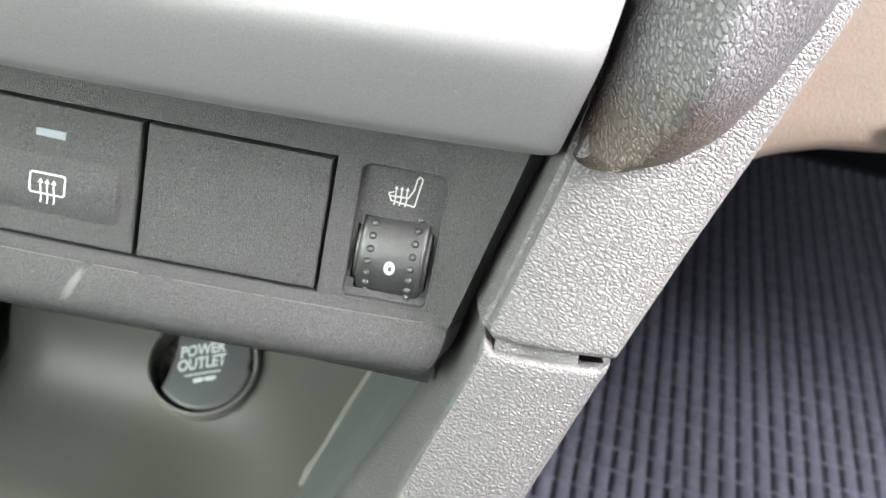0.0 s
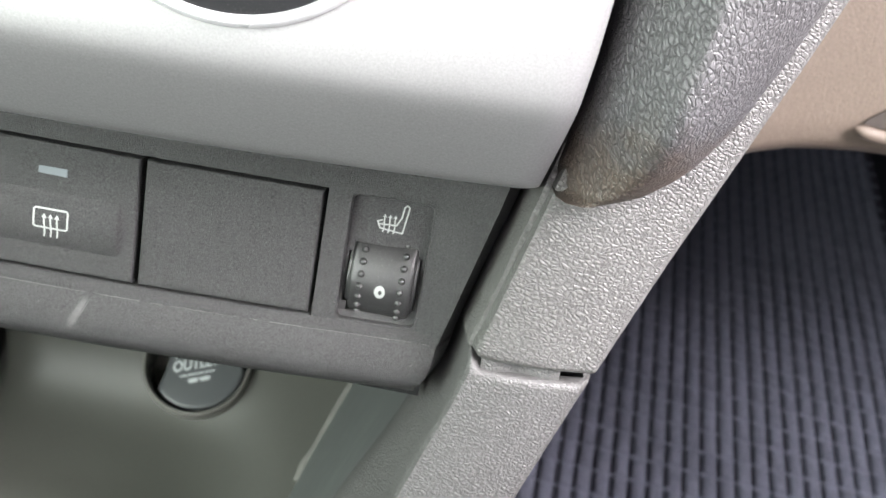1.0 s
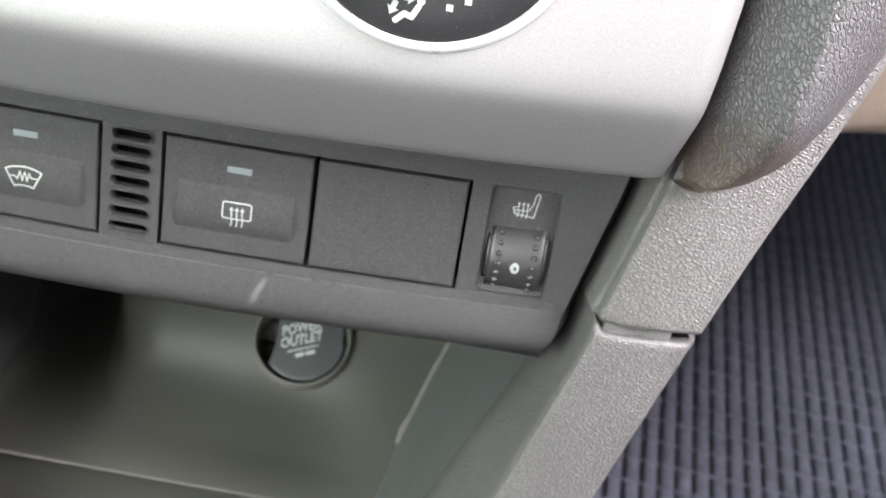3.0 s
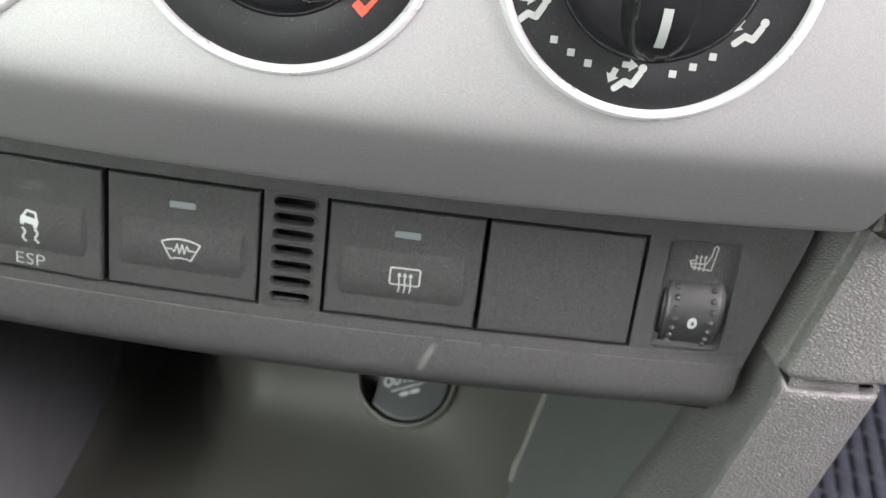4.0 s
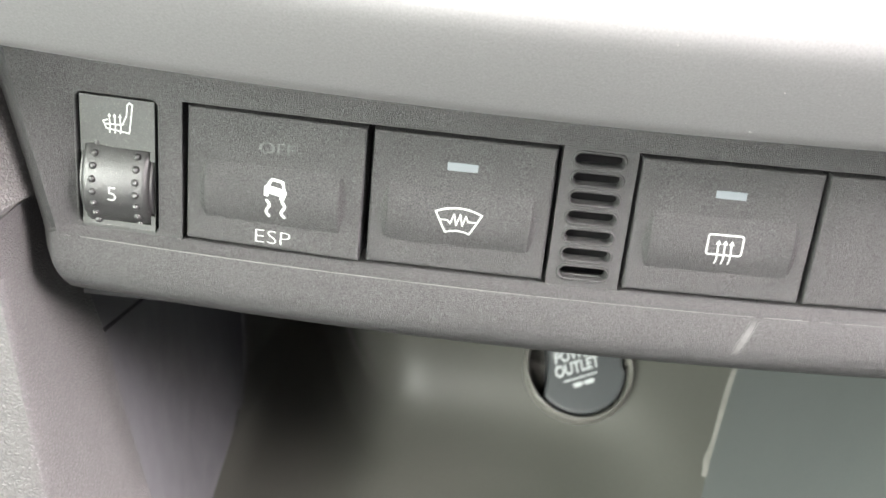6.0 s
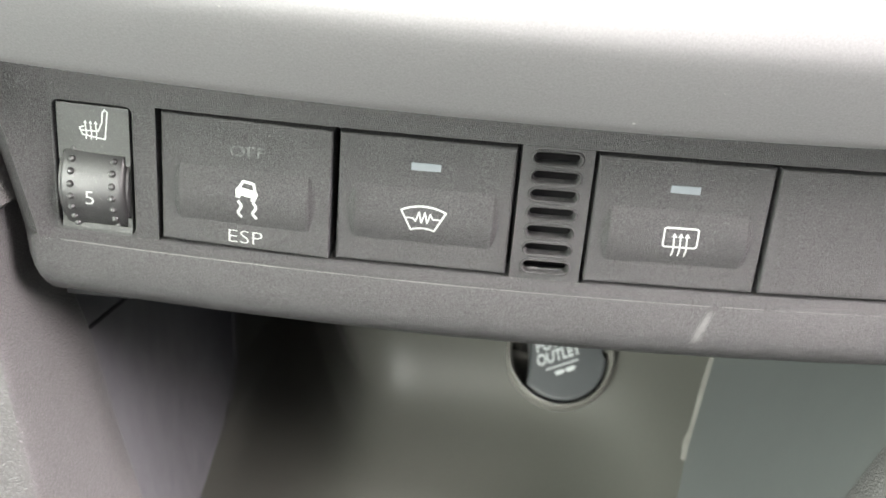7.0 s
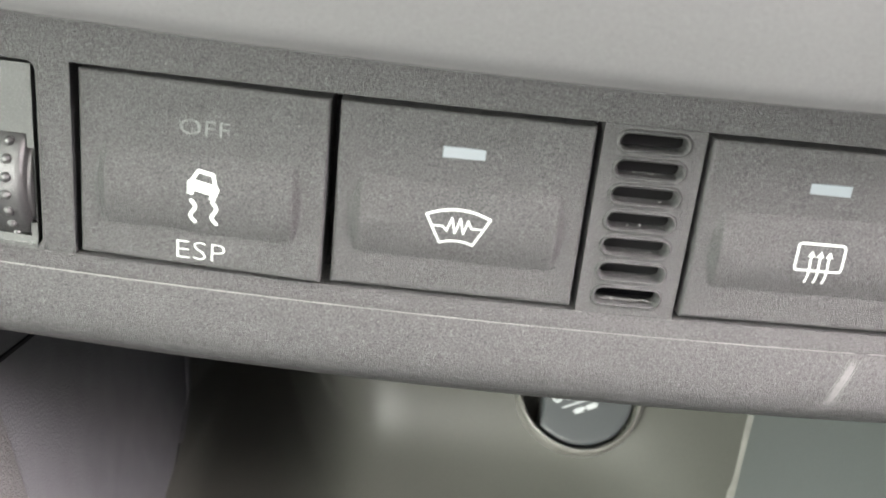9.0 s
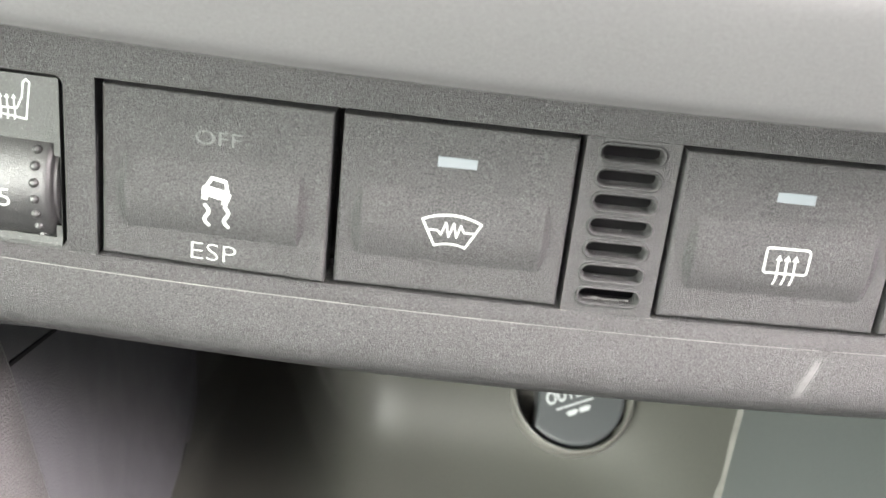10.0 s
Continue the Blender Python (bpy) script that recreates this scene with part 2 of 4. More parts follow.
def box(bm, u0, u1, v0, v1, w0, w1, r=0.0):
    """A block with its front edges rounded by r."""
    lo = [(u0, v0), (u1, v0), (u1, v1), (u0, v1)]
    hi = [(u0 + r, v0 + r), (u1 - r, v0 + r), (u1 - r, v1 - r), (u0 + r, v1 - r)]
    loops = [[bm.verts.new(P(u, v, w)) for u, v in c] for c, w in ((lo, w0), (lo, w1 - r), (hi, w1))]
    for a, c in zip(loops, loops[1:]):
        for k in range(4):
            bm.faces.new((a[k], a[(k + 1) % 4], c[(k + 1) % 4], c[k]))
    bm.faces.new(loops[0][::-1])
    bm.faces.new(loops[-1])


def stroke(bm, pts, width, surf, lift=0.05, closed=False):
    """A printed line of given width through (u, v) points, lying on surf(u, v), with round joints."""
    pts = [Vector(p) for p in pts] + ([Vector(pts[0])] if closed else [])
    for a, c in zip(pts, pts[1:]):
        d = (c - a)
        if d.length < 1e-6:
            continue
        nrm = Vector((-d.y, d.x)).normalized() * width / 2
        m = max(1, int(d.length / 0.7))
        for k in range(m):
            p, q = a + d * k / m, a + d * (k + 1) / m
            bm.faces.new([bm.verts.new(P(x.x, x.y, surf(x.x, x.y) + lift)) for x in (p - nrm, q - nrm, q + nrm, p + nrm)])
    for c in pts:
        bm.faces.new([bm.verts.new(P(c.x + width / 2 * math.cos(a), c.y + width / 2 * math.sin(a), surf(c.x, c.y) + lift + 0.004))
                      for a in (2 * math.pi * k / 10 for k in range(10))])


def blob(bm, pts, surf, lift=0.05):
    """A filled printed outline on surf."""
    bm.faces.new([bm.verts.new(P(u, v, surf(u, v) + lift)) for u, v in pts])


def lettering(name, text, size, centre, surf, mat, parent, lift=0.05, turn=0.0, label="", wide=1.0, bold=0.0):
    """Printed words, laid on surf round (u, v)."""
    curve = bpy.data.curves.new(name, "FONT")
    curve.body, curve.size, curve.align_x, curve.align_y, curve.resolution_u, curve.offset = text, size, "CENTER", "CENTER", 3, bold
    tmp = bpy.data.objects.new(name, curve)
    scene.collection.objects.link(tmp)
    me = bpy.data.meshes.new_from_object(tmp.evaluated_get(bpy.context.evaluated_depsgraph_get()))
    bpy.data.objects.remove(tmp)
    bm = bmesh.new()
    bm.from_mesh(me)
    c, s = math.cos(radians(turn)), math.sin(radians(turn))
    for v in bm.verts:
        x = v.co.x * wide
        u, w_ = centre[0] + c * x - s * v.co.y, centre[1] + s * x + c * v.co.y
        v.co = P(u, w_, surf(u, w_) + lift)
    return part(name, bm, mat, parent, label, smooth=False, recalc=False)


def bow(u):
    """The panel is bowed: its ends lie further back."""
    return -3.3 * (u / 73.5) ** 2


def lerp(a, b, t):
    return a + (b - a) * t


def along(table, x):
    """Straight lines through rows of (x, value)."""
    if x <= table[0][0]:
        (x0, y0), (x1, y1) = table[0], table[1]
    elif x >= table[-1][0]:
        (x0, y0), (x1, y1) = table[-2], table[-1]
    else:
        (x0, y0), (x1, y1) = next((a, b) for a, b in zip(table, table[1:]) if a[0] <= x <= b[0])
    return y0 + (y1 - y0) * (x - x0) / (x1 - x0)


# ---- switch panel ----
EDGE = [(-30.0, 98.0), (-24.5, 98.6), (-17.6, 100.9), (-2.2, 104.0), (17.8, 109.0), (30.0, 111.5)]
RIM_IN = [(-30.0, 93.5), (-14.6, 97.0), (18.0, 104.3), (30.0, 106.8)]
# rows of the panel's profile: height, depth over the bowed face
PROFILE = [(24.5, -1.6), (21.0, -0.9), (18.0, -0.5), (15.6, -0.15), (14.6, -0.05), (13.0, 0.0), (3.4, 0.0), (-4.0, 0.0), (-11.6, 0.0), (-12.9, -0.15), (-13.0, 0.0), (-13.6, 0.72),
           (-14.32, 1.5), (-14.44, 1.7), (-14.65, 1.84), (-15.1, 1.97), (-16.5, 2.35), (-18.5, 2.75), (-20.5, 2.95), (-22.3, 2.75), (-23.8, 2.1), (-25.0, 1.0), (-25.9, -0.4), (-26.5, -2.2), (-26.7, -4.6), (-26.3, -9.0)]
inner = [-96, -94.2, -78.0, -73.95] + [-73.95 + k * 67.25 / 14 for k in range(1, 14)] + [-6.6]
COLS = inner + [-x for x in inner[::-1]]
COLS = sorted(set(round(x, 4) for x in COLS))


def rim_in(v, sgn):
    """Where the inner slope of a panel end meets its outer bevel."""
    return along(RIM_IN, v) + (1.8 if sgn > 0 else 0.0)


def panel_point(c, v, dw):
    """c: a column: a place in mm up to 96, beyond it 96 + 0..6 spread to the slanted ends."""
    a, sgn = abs(c), 1 if c >= 0 else -1
    if a <= 96:
        u = a
        if a > 94.3 and v > -14.5:
            high = along([(-14, 2.6), (14, 4.8)], v)
            dw = lerp(dw, max(dw, high) if v < 14 else dw + high, 1.8 / (rim_in(v, sgn) - 94.2))
    else:
        f = (a - 96) / 6
        e, i = along(EDGE, v), rim_in(v, sgn)
        corner = max(0.0, -19.5 - v)
        e -= 0.11 * corner**2 if corner < 6 else 4.0
        u = lerp(96 if f < 0.5 and v > -13 else min(96, i), i, f / 0.5) if f < 0.5 else lerp(i, e, (f - 0.5) / 0.5)
        if v <= -14.2:
            u = lerp(96, e, f)
        if v > -14.5:
            high = along([(-14, 2.6), (14, 4.8)], v)
            peak = max(dw, high) if v < 14 else dw + high
            dw = lerp(dw, peak, (u - 94.2) / (i - 94.2)) if f < 0.5 else peak - (8.0 * ((f - 0.5) / 0.5) ** 0.8 if sgn > 0 else 3.6 * ((f - 0.5) / 0.5) ** 1.2)
        elif f > 0.5:
            dw -= (6.0 if sgn > 0 else 3.0) * ((f - 0.5) / 0.5) ** 1.6
        if f >= 1:
            dw -= 3.0
    low = 1.0 - (u / 97) ** 2
    vv = v - (0.8 * low if v < -20 else 0.5 * low if v < -14 else 0.25 * low if v < -13.5 else 0)
    return sgn * u, vv, bow(u) + dw


side = [96.8, 97.8, 99.0, 100.0, 101.2, 101.8, 102.0]
ALLCOLS = [-x for x in side[::-1]] + COLS + side
panel_rows = [[panel_point(c, v, dw) for c in ALLCOLS] for v, dw in PROFILE]


def opening(i, j):
    """The cells of the panel that are cut out for switches, grille and thumbwheels."""
    v = (PROFILE[i][0] + PROFILE[i + 1][0]) / 2
    u = abs((ALLCOLS[j] + ALLCOLS[j + 1]) / 2)
    return -12.95 < v < 13.05 and (u < 73.95 or 78.0 < u < 94.2)


switch_panel = thing("switch_panel", (0, -26, -6), "dark grey satin plastic switch panel with a rounded lower lip", "dashboard panel")
bm = bmesh.new()
shell(bm, panel_rows, (0, 0, -7), opening)
part("frame", bm, M_PANEL, switch_panel)

# pale scuff on the lip, slanting
bm = bmesh.new()
rng = random.Random(3)


def lip(u, v):
    low = 1.0 - (u / 97) ** 2
    return bow(u) + along(sorted((a - (0.8 if a < -20 else 0.5) * low, b) for a, b in PROFILE if -24 < a < -14.9), v)


for k in range(75):
    o = rng.gauss(0, 0.42)
    a, b = rng.uniform(-3.4, -1.5), rng.uniform(1.2, 3.6)
    stroke(bm, [(30.6 + o + 0.42 * a, -19.2 + a), (30.6 + o + 0.42 * b, -19.2 + b)], rng.uniform(0.02, 0.07), lip, rng.uniform(0.03, 0.12))
part("scuff_mark", bm, M_CHALK, switch_panel, "pale scuff mark on the lip", smooth=False)

# pale lines paint the highlight along the lip's crest, with worn dashes
bm = bmesh.new()
crest_v = lambda u: -14.46 - 0.5 * (1 - (u / 97) ** 2)
line = [(u, crest_v(u)) for u in steps(-93, 94, 90)]
for a, b in zip(line, line[1:]):
    if a[0] < 30 or rng.random() < 0.8:
        stroke(bm, [a, b], rng.uniform(0.13, 0.2) * lerp(1.0, 0.4, (a[0] + 93) / 187), lambda x, y: bow(x) + 1.78, 0.03)
for k in range(60):
    u = rng.uniform(-70, 92)
    ln = rng.uniform(0.3, 1.6)
    crest = lambda x, y: bow(x) + 1.75
    stroke(bm, [(u, crest_v(u)), (u + ln, crest_v(u + ln) + rng.uniform(-0.05, 0.05))], rng.uniform(0.03, 0.08), crest, 0.08)
# white worn corners beside the openings
for u in (-77.6, -74.3, -6.3, 6.3, 74.3, 77.6):
    for k in range(5):
        a = u + rng.uniform(-0.35, 0.35)
        stroke(bm, [(a, -12.93 + rng.uniform(-0.06, 0.03)), (a + rng.uniform(0.1, 0.4) * (1 if abs(u) < 70 else -1), -12.96)], rng.uniform(0.04, 0.09), lambda x, y: bow(x) + 0.02, 0.04)
part("worn_edge", bm, M_CREST, switch_panel, "painted pale highlight along the crest, with worn corners", smooth=False)

# grille
bm = bmesh.new()
outer = [(-6.55, -12.9), (6.55, -12.9), (6.55, 12.95), (-6.55, 12.95)]
SLOTS = [10.9 - 3.52 * k for k in range(7)]


def slot_loop(v, grow=0.0):
    pts, r, half = [], 0.92 + grow, 3.25
    for k in range(9):
        a = -math.pi / 2 + math.pi * k / 8
        pts.append((half + r * math.cos(a), v + r * math.sin(a)))
    for k in range(9):
        a = math.pi / 2 + math.pi * k / 8
        pts.append((-half + r * math.cos(a), v + r * math.sin(a)))
    return pts


edges = []
for loop, w in [(outer, 0.0)] + [(slot_loop(v, 0.68), 0.0) for v in SLOTS]:
    vs = [bm.verts.new(P(u, v, w)) for u, v in loop]
    edges += [bm.edges.new((vs[k], vs[(k + 1) % len(vs)])) for k in range(len(vs))]
bmesh.ops.triangle_fill(bm, edges=edges, use_beauty=True)
for v in SLOTS:
    loops = [[bm.verts.new(P(a, b, w)) for a, b in slot_loop(v, g)] for g, w in ((0.68, 0.0), (0.56, 0.26), (0.38, 0.36), (0.2, 0.2), (0.05, -0.2), (0.0, -0.5), (0.0, -2.2))]
    for a, c in zip(loops, loops[1:]):
        for k in range(len(a)):
            bm.faces.new((a[k], a[(k + 1) % len(a)], c[(k + 1) % len(a)], c[k]))
vs = [bm.verts.new(P(u, v, 0)) for u, v in outer] + [bm.verts.new(P(u, v, -5)) for u, v in outer]
for k in range(4):
    bm.faces.new((vs[k], vs[(k + 1) % 4], vs[4 + (k + 1) % 4], vs[4 + k]))
bmesh.ops.remove_doubles(bm, verts=bm.verts, dist=1e-7)
part("grille", bm, M_PANEL, switch_panel, "vent grille with seven rounded slots", smooth=False)
# near-black sheet behind the slots, their shade in its colour
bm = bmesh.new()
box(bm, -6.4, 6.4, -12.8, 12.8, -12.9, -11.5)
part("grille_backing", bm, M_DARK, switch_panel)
bm = bmesh.new()
for k in range(70):
    v = rng.choice(SLOTS[1:] + SLOTS[-1:] * 4) - 0.84
    u = rng.uniform(-3.3, 3.3)
    q = [(u + rng.uniform(-0.5, 0.5) * i * 0.5, v + rng.uniform(0, 0.4)) for i in range(4)]
    stroke(bm, q, 0.035, lambda a, b: -0.9, rng.uniform(0, 0.7))
tagged(part("lint", bm, M_CHALK, switch_panel, "grey lint caught in the slots", smooth=False), kind="stuff")
# near-black box behind the switches; its colour puts shade in the gaps
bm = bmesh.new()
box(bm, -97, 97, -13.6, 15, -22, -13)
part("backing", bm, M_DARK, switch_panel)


# ---- switches ----
def cap_surface(u0, u1, v0, v1, scoop=None, round_=0.5, power=0.8, tilt=(0.0, 0.0)):
    """Height over the panel's frame of a switch cap: rounded edges and, if asked, a swelling finger pad (u0, u1, v0, v1, depth)."""
    def surf(u, v):
        w = bow(u0) + (bow(u1) - bow(u0)) * (u - u0) / (u1 - u0) + 0.15 + tilt[0] * (u - (u0 + u1) / 2) + tilt[1] * v
        d = max(0.0, min(u - u0, u1 - u, v - v0, v1 - v))
        if d < round_:
            w -= round_ - math.sqrt(max(0.0, round_**2 - (round_ - d) ** 2))
        if scoop:
            a0, a1, c0, c1, depth = scoop
            y = (v - (c0 + c1) / 2) / ((c1 - c0) / 2)
            bulge = 1.25 * max(0.0, 1 - y * y) + 0.02
            x = min(u - (a0 - bulge), (a1 + bulge) - u)
            if abs(y) < 1 and x > 0:
                w -= depth * (1 - y * y) ** power * min(1.0, x / bulge)
        return w

    return surf


def cap_lines(a, b, step):
    return [a, a + 0.05, a + 0.14, a + 0.28, a + 0.5] + steps(a + 0.5, b - 0.5, max(2, int((b - a - 1.0) / step)))[1:] + [b - 0.28, b - 0.14, b - 0.05, b]


def switch(name, u0, u1, label, scoop=None, power=0.8, tilt=(0.0, 0.0)):
    v0, v1 = -12.35, 12.25
    u0, u1 = u0 + 0.14, u1 - 0.14
    ob = thing(name, ((u0 + u1) / 2, v0, bow((u0 + u1) / 2) - 9), label, "dashboard switch", "row of dash switches")
    surf = cap_surface(u0, u1, v0, v1, scoop, power=power, tilt=tilt)
    bm = bmesh.new()
    shell(bm, [[(u, v, surf(u, v)) for u in cap_lines(u0, u1, 0.27 if scoop else 2)] for v in cap_lines(v0, v1, 0.27 if scoop else 2)], (0, 0, -8))
    part("cap", bm, M_SWITCH, ob)
    return ob, surf


def indicator(ob, surf, u, v):
    bm = bmesh.new()
    w = surf(u, v)
    box(bm, u - 2.75, u + 2.75, v - 0.75, v + 0.75, w - 0.6, w + 0.1, 0.08)
    part("indicator_lens", bm, M_LAMP, ob, "small grey indicator lens")


esp, s_esp = switch("stability_control_switch", -73.3, -40.6, "dark grey push switch with a white skidding car and lettering", (-69.6, -45.0, -7.6, 3.1, -1.15), 1.0, (0.04, -0.03))
lettering("lettering", "ESP", 3.75, (-57.0, -10.25), s_esp, M_WHITE, esp, wide=1.3, bold=-0.065)
lettering("faded_lettering", "OFF", 3.0, (-56.7, 6.4), s_esp, M_FADED, esp, wide=1.3, label="faded barely legible lettering")
bm = bmesh.new()
cx, cy = -56.5, -0.9
lean = lambda a, b: (cx + 0.985 * a + 0.17 * b, cy - 0.17 * a + 0.985 * b)
for poly in ([(-2.0, -0.75), (2.0, -0.75), (2.15, 0.3), (1.7, 0.7), (-1.7, 0.7), (-2.15, 0.3)], [(-1.9, -1.35), (-1.05, -1.35), (-1.05, -0.7), (-1.9, -0.7)],
             [(1.05, -1.35), (1.9, -1.35), (1.9, -0.7), (1.05, -0.7)]):
    blob(bm, [lean(a, b) for a, b in poly], s_esp, 0.06)
stroke(bm, [lean(*p) for p in ((-1.55, 0.65), (-1.05, 1.85), (0.95, 1.9), (1.5, 0.65))], 0.5, s_esp)
for o in (-1.5, 1.3):
    stroke(bm, [(cx + o + 0.42 * math.sin(k * 0.8) + 0.05 * k, cy - 1.9 - 0.37 * k) for k in range(9)], 0.55, s_esp)
part("symbol", bm, M_WHITE, esp, "white symbol of a skidding car", smooth=False)

screen, s_scr = switch("windscreen_heater_switch", -39.7, -7.25, "dark grey push switch with a white heated windscreen symbol", (-36.3, -10.8, -7.6, 3.1, -1.05), 1.0)
indicator(screen, s_scr, -23.6, 7.1)
bm = bmesh.new()
cx, cy = -23.5, -2.7
arc = lambda r, a0, a1, n=10: [(cx + r * math.sin(radians(a)), cy - 7.2 + r * math.cos(radians(a))) for a in steps(a0, a1, n)]
stroke(bm, arc(9.75, -25, 25) + arc(5.5, 23, -23), 0.36, s_scr, closed=True)
zig = [(-3.3, 0.1), (-1.9, 0.1), (-1.4, -0.4), (-0.8, 1.1), (-0.3, -0.6), (0.3, 1.1), (0.8, -0.6), (1.3, 0.9), (1.8, 0.1), (3.3, 0.1)]
stroke(bm, [(cx + a, cy + 1.2 * b + 0.1) for a, b in zig], 0.3, s_scr)
part("symbol", bm, M_WHITE, screen, "white fan-shaped windscreen symbol", smooth=False)


def heat_arrow(bm, u, v0, v1, surf, width, head):
    n = 8
    pts = [(u + 0.22 * width / 0.3 * math.sin(3.6 * k / n) * (1 - k / n), lerp(v0, v1 - head, k / n)) for k in range(n + 1)]
    stroke(bm, pts, width, surf)
    blob(bm, [(u - head * 0.75, v1 - head), (u + head * 0.75, v1 - head), (u, v1 + 0.15)], surf, 0.06)


rear, s_rear = switch("rear_window_heater_switch", 7.25, 39.75, "dark grey push switch with a white heated rear window symbol", (10.8, 36.3, -7.6, 3.1, -1.05), 1.0)
indicator(rear, s_rear, 23.7, 7.0)
bm = bmesh.new()
cx, cy = 24.1, -2.35
rect = []
for qx, qy, a0 in ((2.7, 1.4, 0), (-2.7, 1.4, 90), (-2.7, -1.4, 180), (2.7, -1.4, 270)):
    rect += [(cx + qx + 0.45 * math.cos(radians(a0 + k * 30)), cy + 0.4 + qy + 0.45 * math.sin(radians(a0 + k * 30))) for k in range(4)]
stroke(bm, rect, 0.36, s_rear, closed=True)
for o in (-1.2, 0.0, 1.2):
    heat_arrow(bm, cx + o, cy - 3.2, cy + 1.2, s_rear, 0.34, 0.72)
part("symbol", bm, M_WHITE, rear, "white rear window symbol with three arrows", smooth=False)

blank, s_blank = switch("blank_cover", 40.5, 73.3, "plain dark grey blanking cover with a faint scuff", None)
bm = bmesh.new()
for k in range(5):
    stroke(bm, [(57.8 + rng.uniform(-0.5, 0.5), 0.3 + rng.uniform(-1, 1)), (58 + rng.uniform(-0.5, 0.5), 0.3 + rng.uniform(-1, 1))], 0.2, s_blank, 0.02)
part("faint_mark", bm, M_WELL, blank, smooth=False)


# ---- seat heater thumbwheels ----
def seat_heater(centre, sunk, digit, label):
    ob = thing("seat_heater_switch", (centre, -13, bow(centre) - 9), label, "dashboard switch", "seat heater switches")
    base = bow(centre)
    tilt = (bow(centre + 1) - bow(centre - 1)) / 2
    flat = lambda u, v: base + tilt * (u - centre) - sunk
    wide = 7.6 if sunk > 1 else 7.0
    us = [centre + x for x in (-wide, -6.95, -6.1, 6.1, 6.95, wide)]
    vs = [-12.6, -12.1, -11.15, -9.3, 1.1, 2.95, 3.8, 12.7 if sunk > 1 else 12.15]
    bm = bmesh.new()
    shell(bm, [[(u, v, flat(u, v) + (0.3 if v < -12 else 0)) for u in us] for v in vs], (0, 0, -3.5), lambda i, j: (i in (2, 3, 4) and j == 2) or (i == 3 and j in (1, 3)))
    part("housing", bm, M_SWITCH if sunk > 1 else M_HOUSING, ob, smooth=False)

    def frame_loop(inset, r, w):
        pts = []
        x0, x1, y0, y1 = centre - 8.08 + inset, centre + 8.08 - inset, -12.93 + inset, 13.0 - inset
        for qx, qy, a0 in ((x1 - r, y1 - r, 0), (x0 + r, y1 - r, 90), (x0 + r, y0 + r, 180), (x1 - r, y0 + r, 270)):
            for k in range(6):
                a = radians(a0 + 18 * k)
                u, v = qx + r * math.cos(a), qy + r * math.sin(a)
                pts.append((u, v, bow(u) + w))
        return pts

    deep = -2.2 if sunk > 1 else -1.0
    bm = bmesh.new()
    rings = [frame_loop(0, 0.05, -0.3), frame_loop(0, 0.05, 0.03), frame_loop(0.22, 1.5, 0.05), frame_loop(0.32, 1.45, 0.0), frame_loop(0.44, 1.4, -0.2), frame_loop(0.55, 1.35, deep)]
    shell(bm, [r + r[:1] for r in rings])
    bmesh.ops.remove_doubles(bm, verts=bm.verts, dist=1e-7)
    part("bezel", bm, M_PANEL, ob)
    # pale worn grit along the lower sill
    bm = bmesh.new()
    for k in range(26):
        u, v = centre + rng.uniform(-6.5, 6.5), rng.uniform(-12.4, -11.7)
        stroke(bm, [(u, v), (u + rng.uniform(0.1, 0.6), v + rng.uniform(-0.1, 0.1))], rng.uniform(0.03, 0.09), lambda p, q: flat(p, q) + (0.3 if q < -12.1 else 0.3 * (-11.15 - q) / 0.95), 0.03)
    tagged(part("sill_dust", bm, M_CHALK, ob, "pale worn grit", smooth=False), kind="stuff")
    # wheel on a level axle
    R, cv, cw = 10.0, -4.1, base - sunk + 2.75 - 10.0
    h = 6.0
    prof = [(R - 2.6, -6.75), (R - 1.5, -6.7), (R - 1.25, -6.55), (R - 1.2, -h - 0.15), (R - 0.55, -h), (R - 0.2, 0.25 - h), (R - 0.04, 0.65 - h), (R, 1.05 - h), (R + 0.05, 0)]
    prof += [(r, -h) for r, h in prof[-2::-1]]
    bm = bmesh.new()
    lathe(bm, prof, 72, (1, 0, 0), (centre, cv, cw), (0, 1, 0))
    wheel = part("thumbwheel", bm, M_WHEEL, ob, "ribbed black thumbwheel")
    for o in (-3.9, 3.9):
        for k in range(-4, 4):
            a = radians(k * 13.7 + 9.0)
            n_ = Vector((0, math.sin(a), math.cos(a)))
            bm = bmesh.new()
            lathe(bm, [(0.72, -0.15), (0.68, 0.14), (0.5, 0.45), (0.22, 0.6)], 12, n_, Vector((centre + o, cv, cw)) + n_ * R)
            part("nub", bm, M_WHEEL, wheel)
    on_wheel = lambda u, v: cw + math.sqrt(max(0.1, (R + 0.05) ** 2 - (v - cv) ** 2))
    if digit == "0":
        bm = bmesh.new()
        oval = lambda a, hw, hh, du, dv: (centre + 0.1 + du + hw * math.cos(a), -5.5 + dv + hh * math.sin(a))
        for k in range(40):
            a0, a1 = 2 * math.pi * k / 40, 2 * math.pi * (k + 1) / 40
            quad = [oval(a0, 1.02, 1.38, 0, 0), oval(a1, 1.02, 1.38, 0, 0), oval(a1, 0.34, 0.5, 0.1, -0.1), oval(a0, 0.34, 0.5, 0.1, -0.1)]
            bm.faces.new([bm.verts.new(P(u, v, on_wheel(u, v) + 0.05)) for u, v in quad])
        part("digit", bm, M_WHITE, wheel, "white zero", smooth=False)
    else:
        lettering("digit", digit, 4.0, (centre - 0.3, -5.2), on_wheel, M_WHITE, wheel, 0.04, wide=1.1, bold=-0.03, label="white figure five")
    bm = bmesh.new()
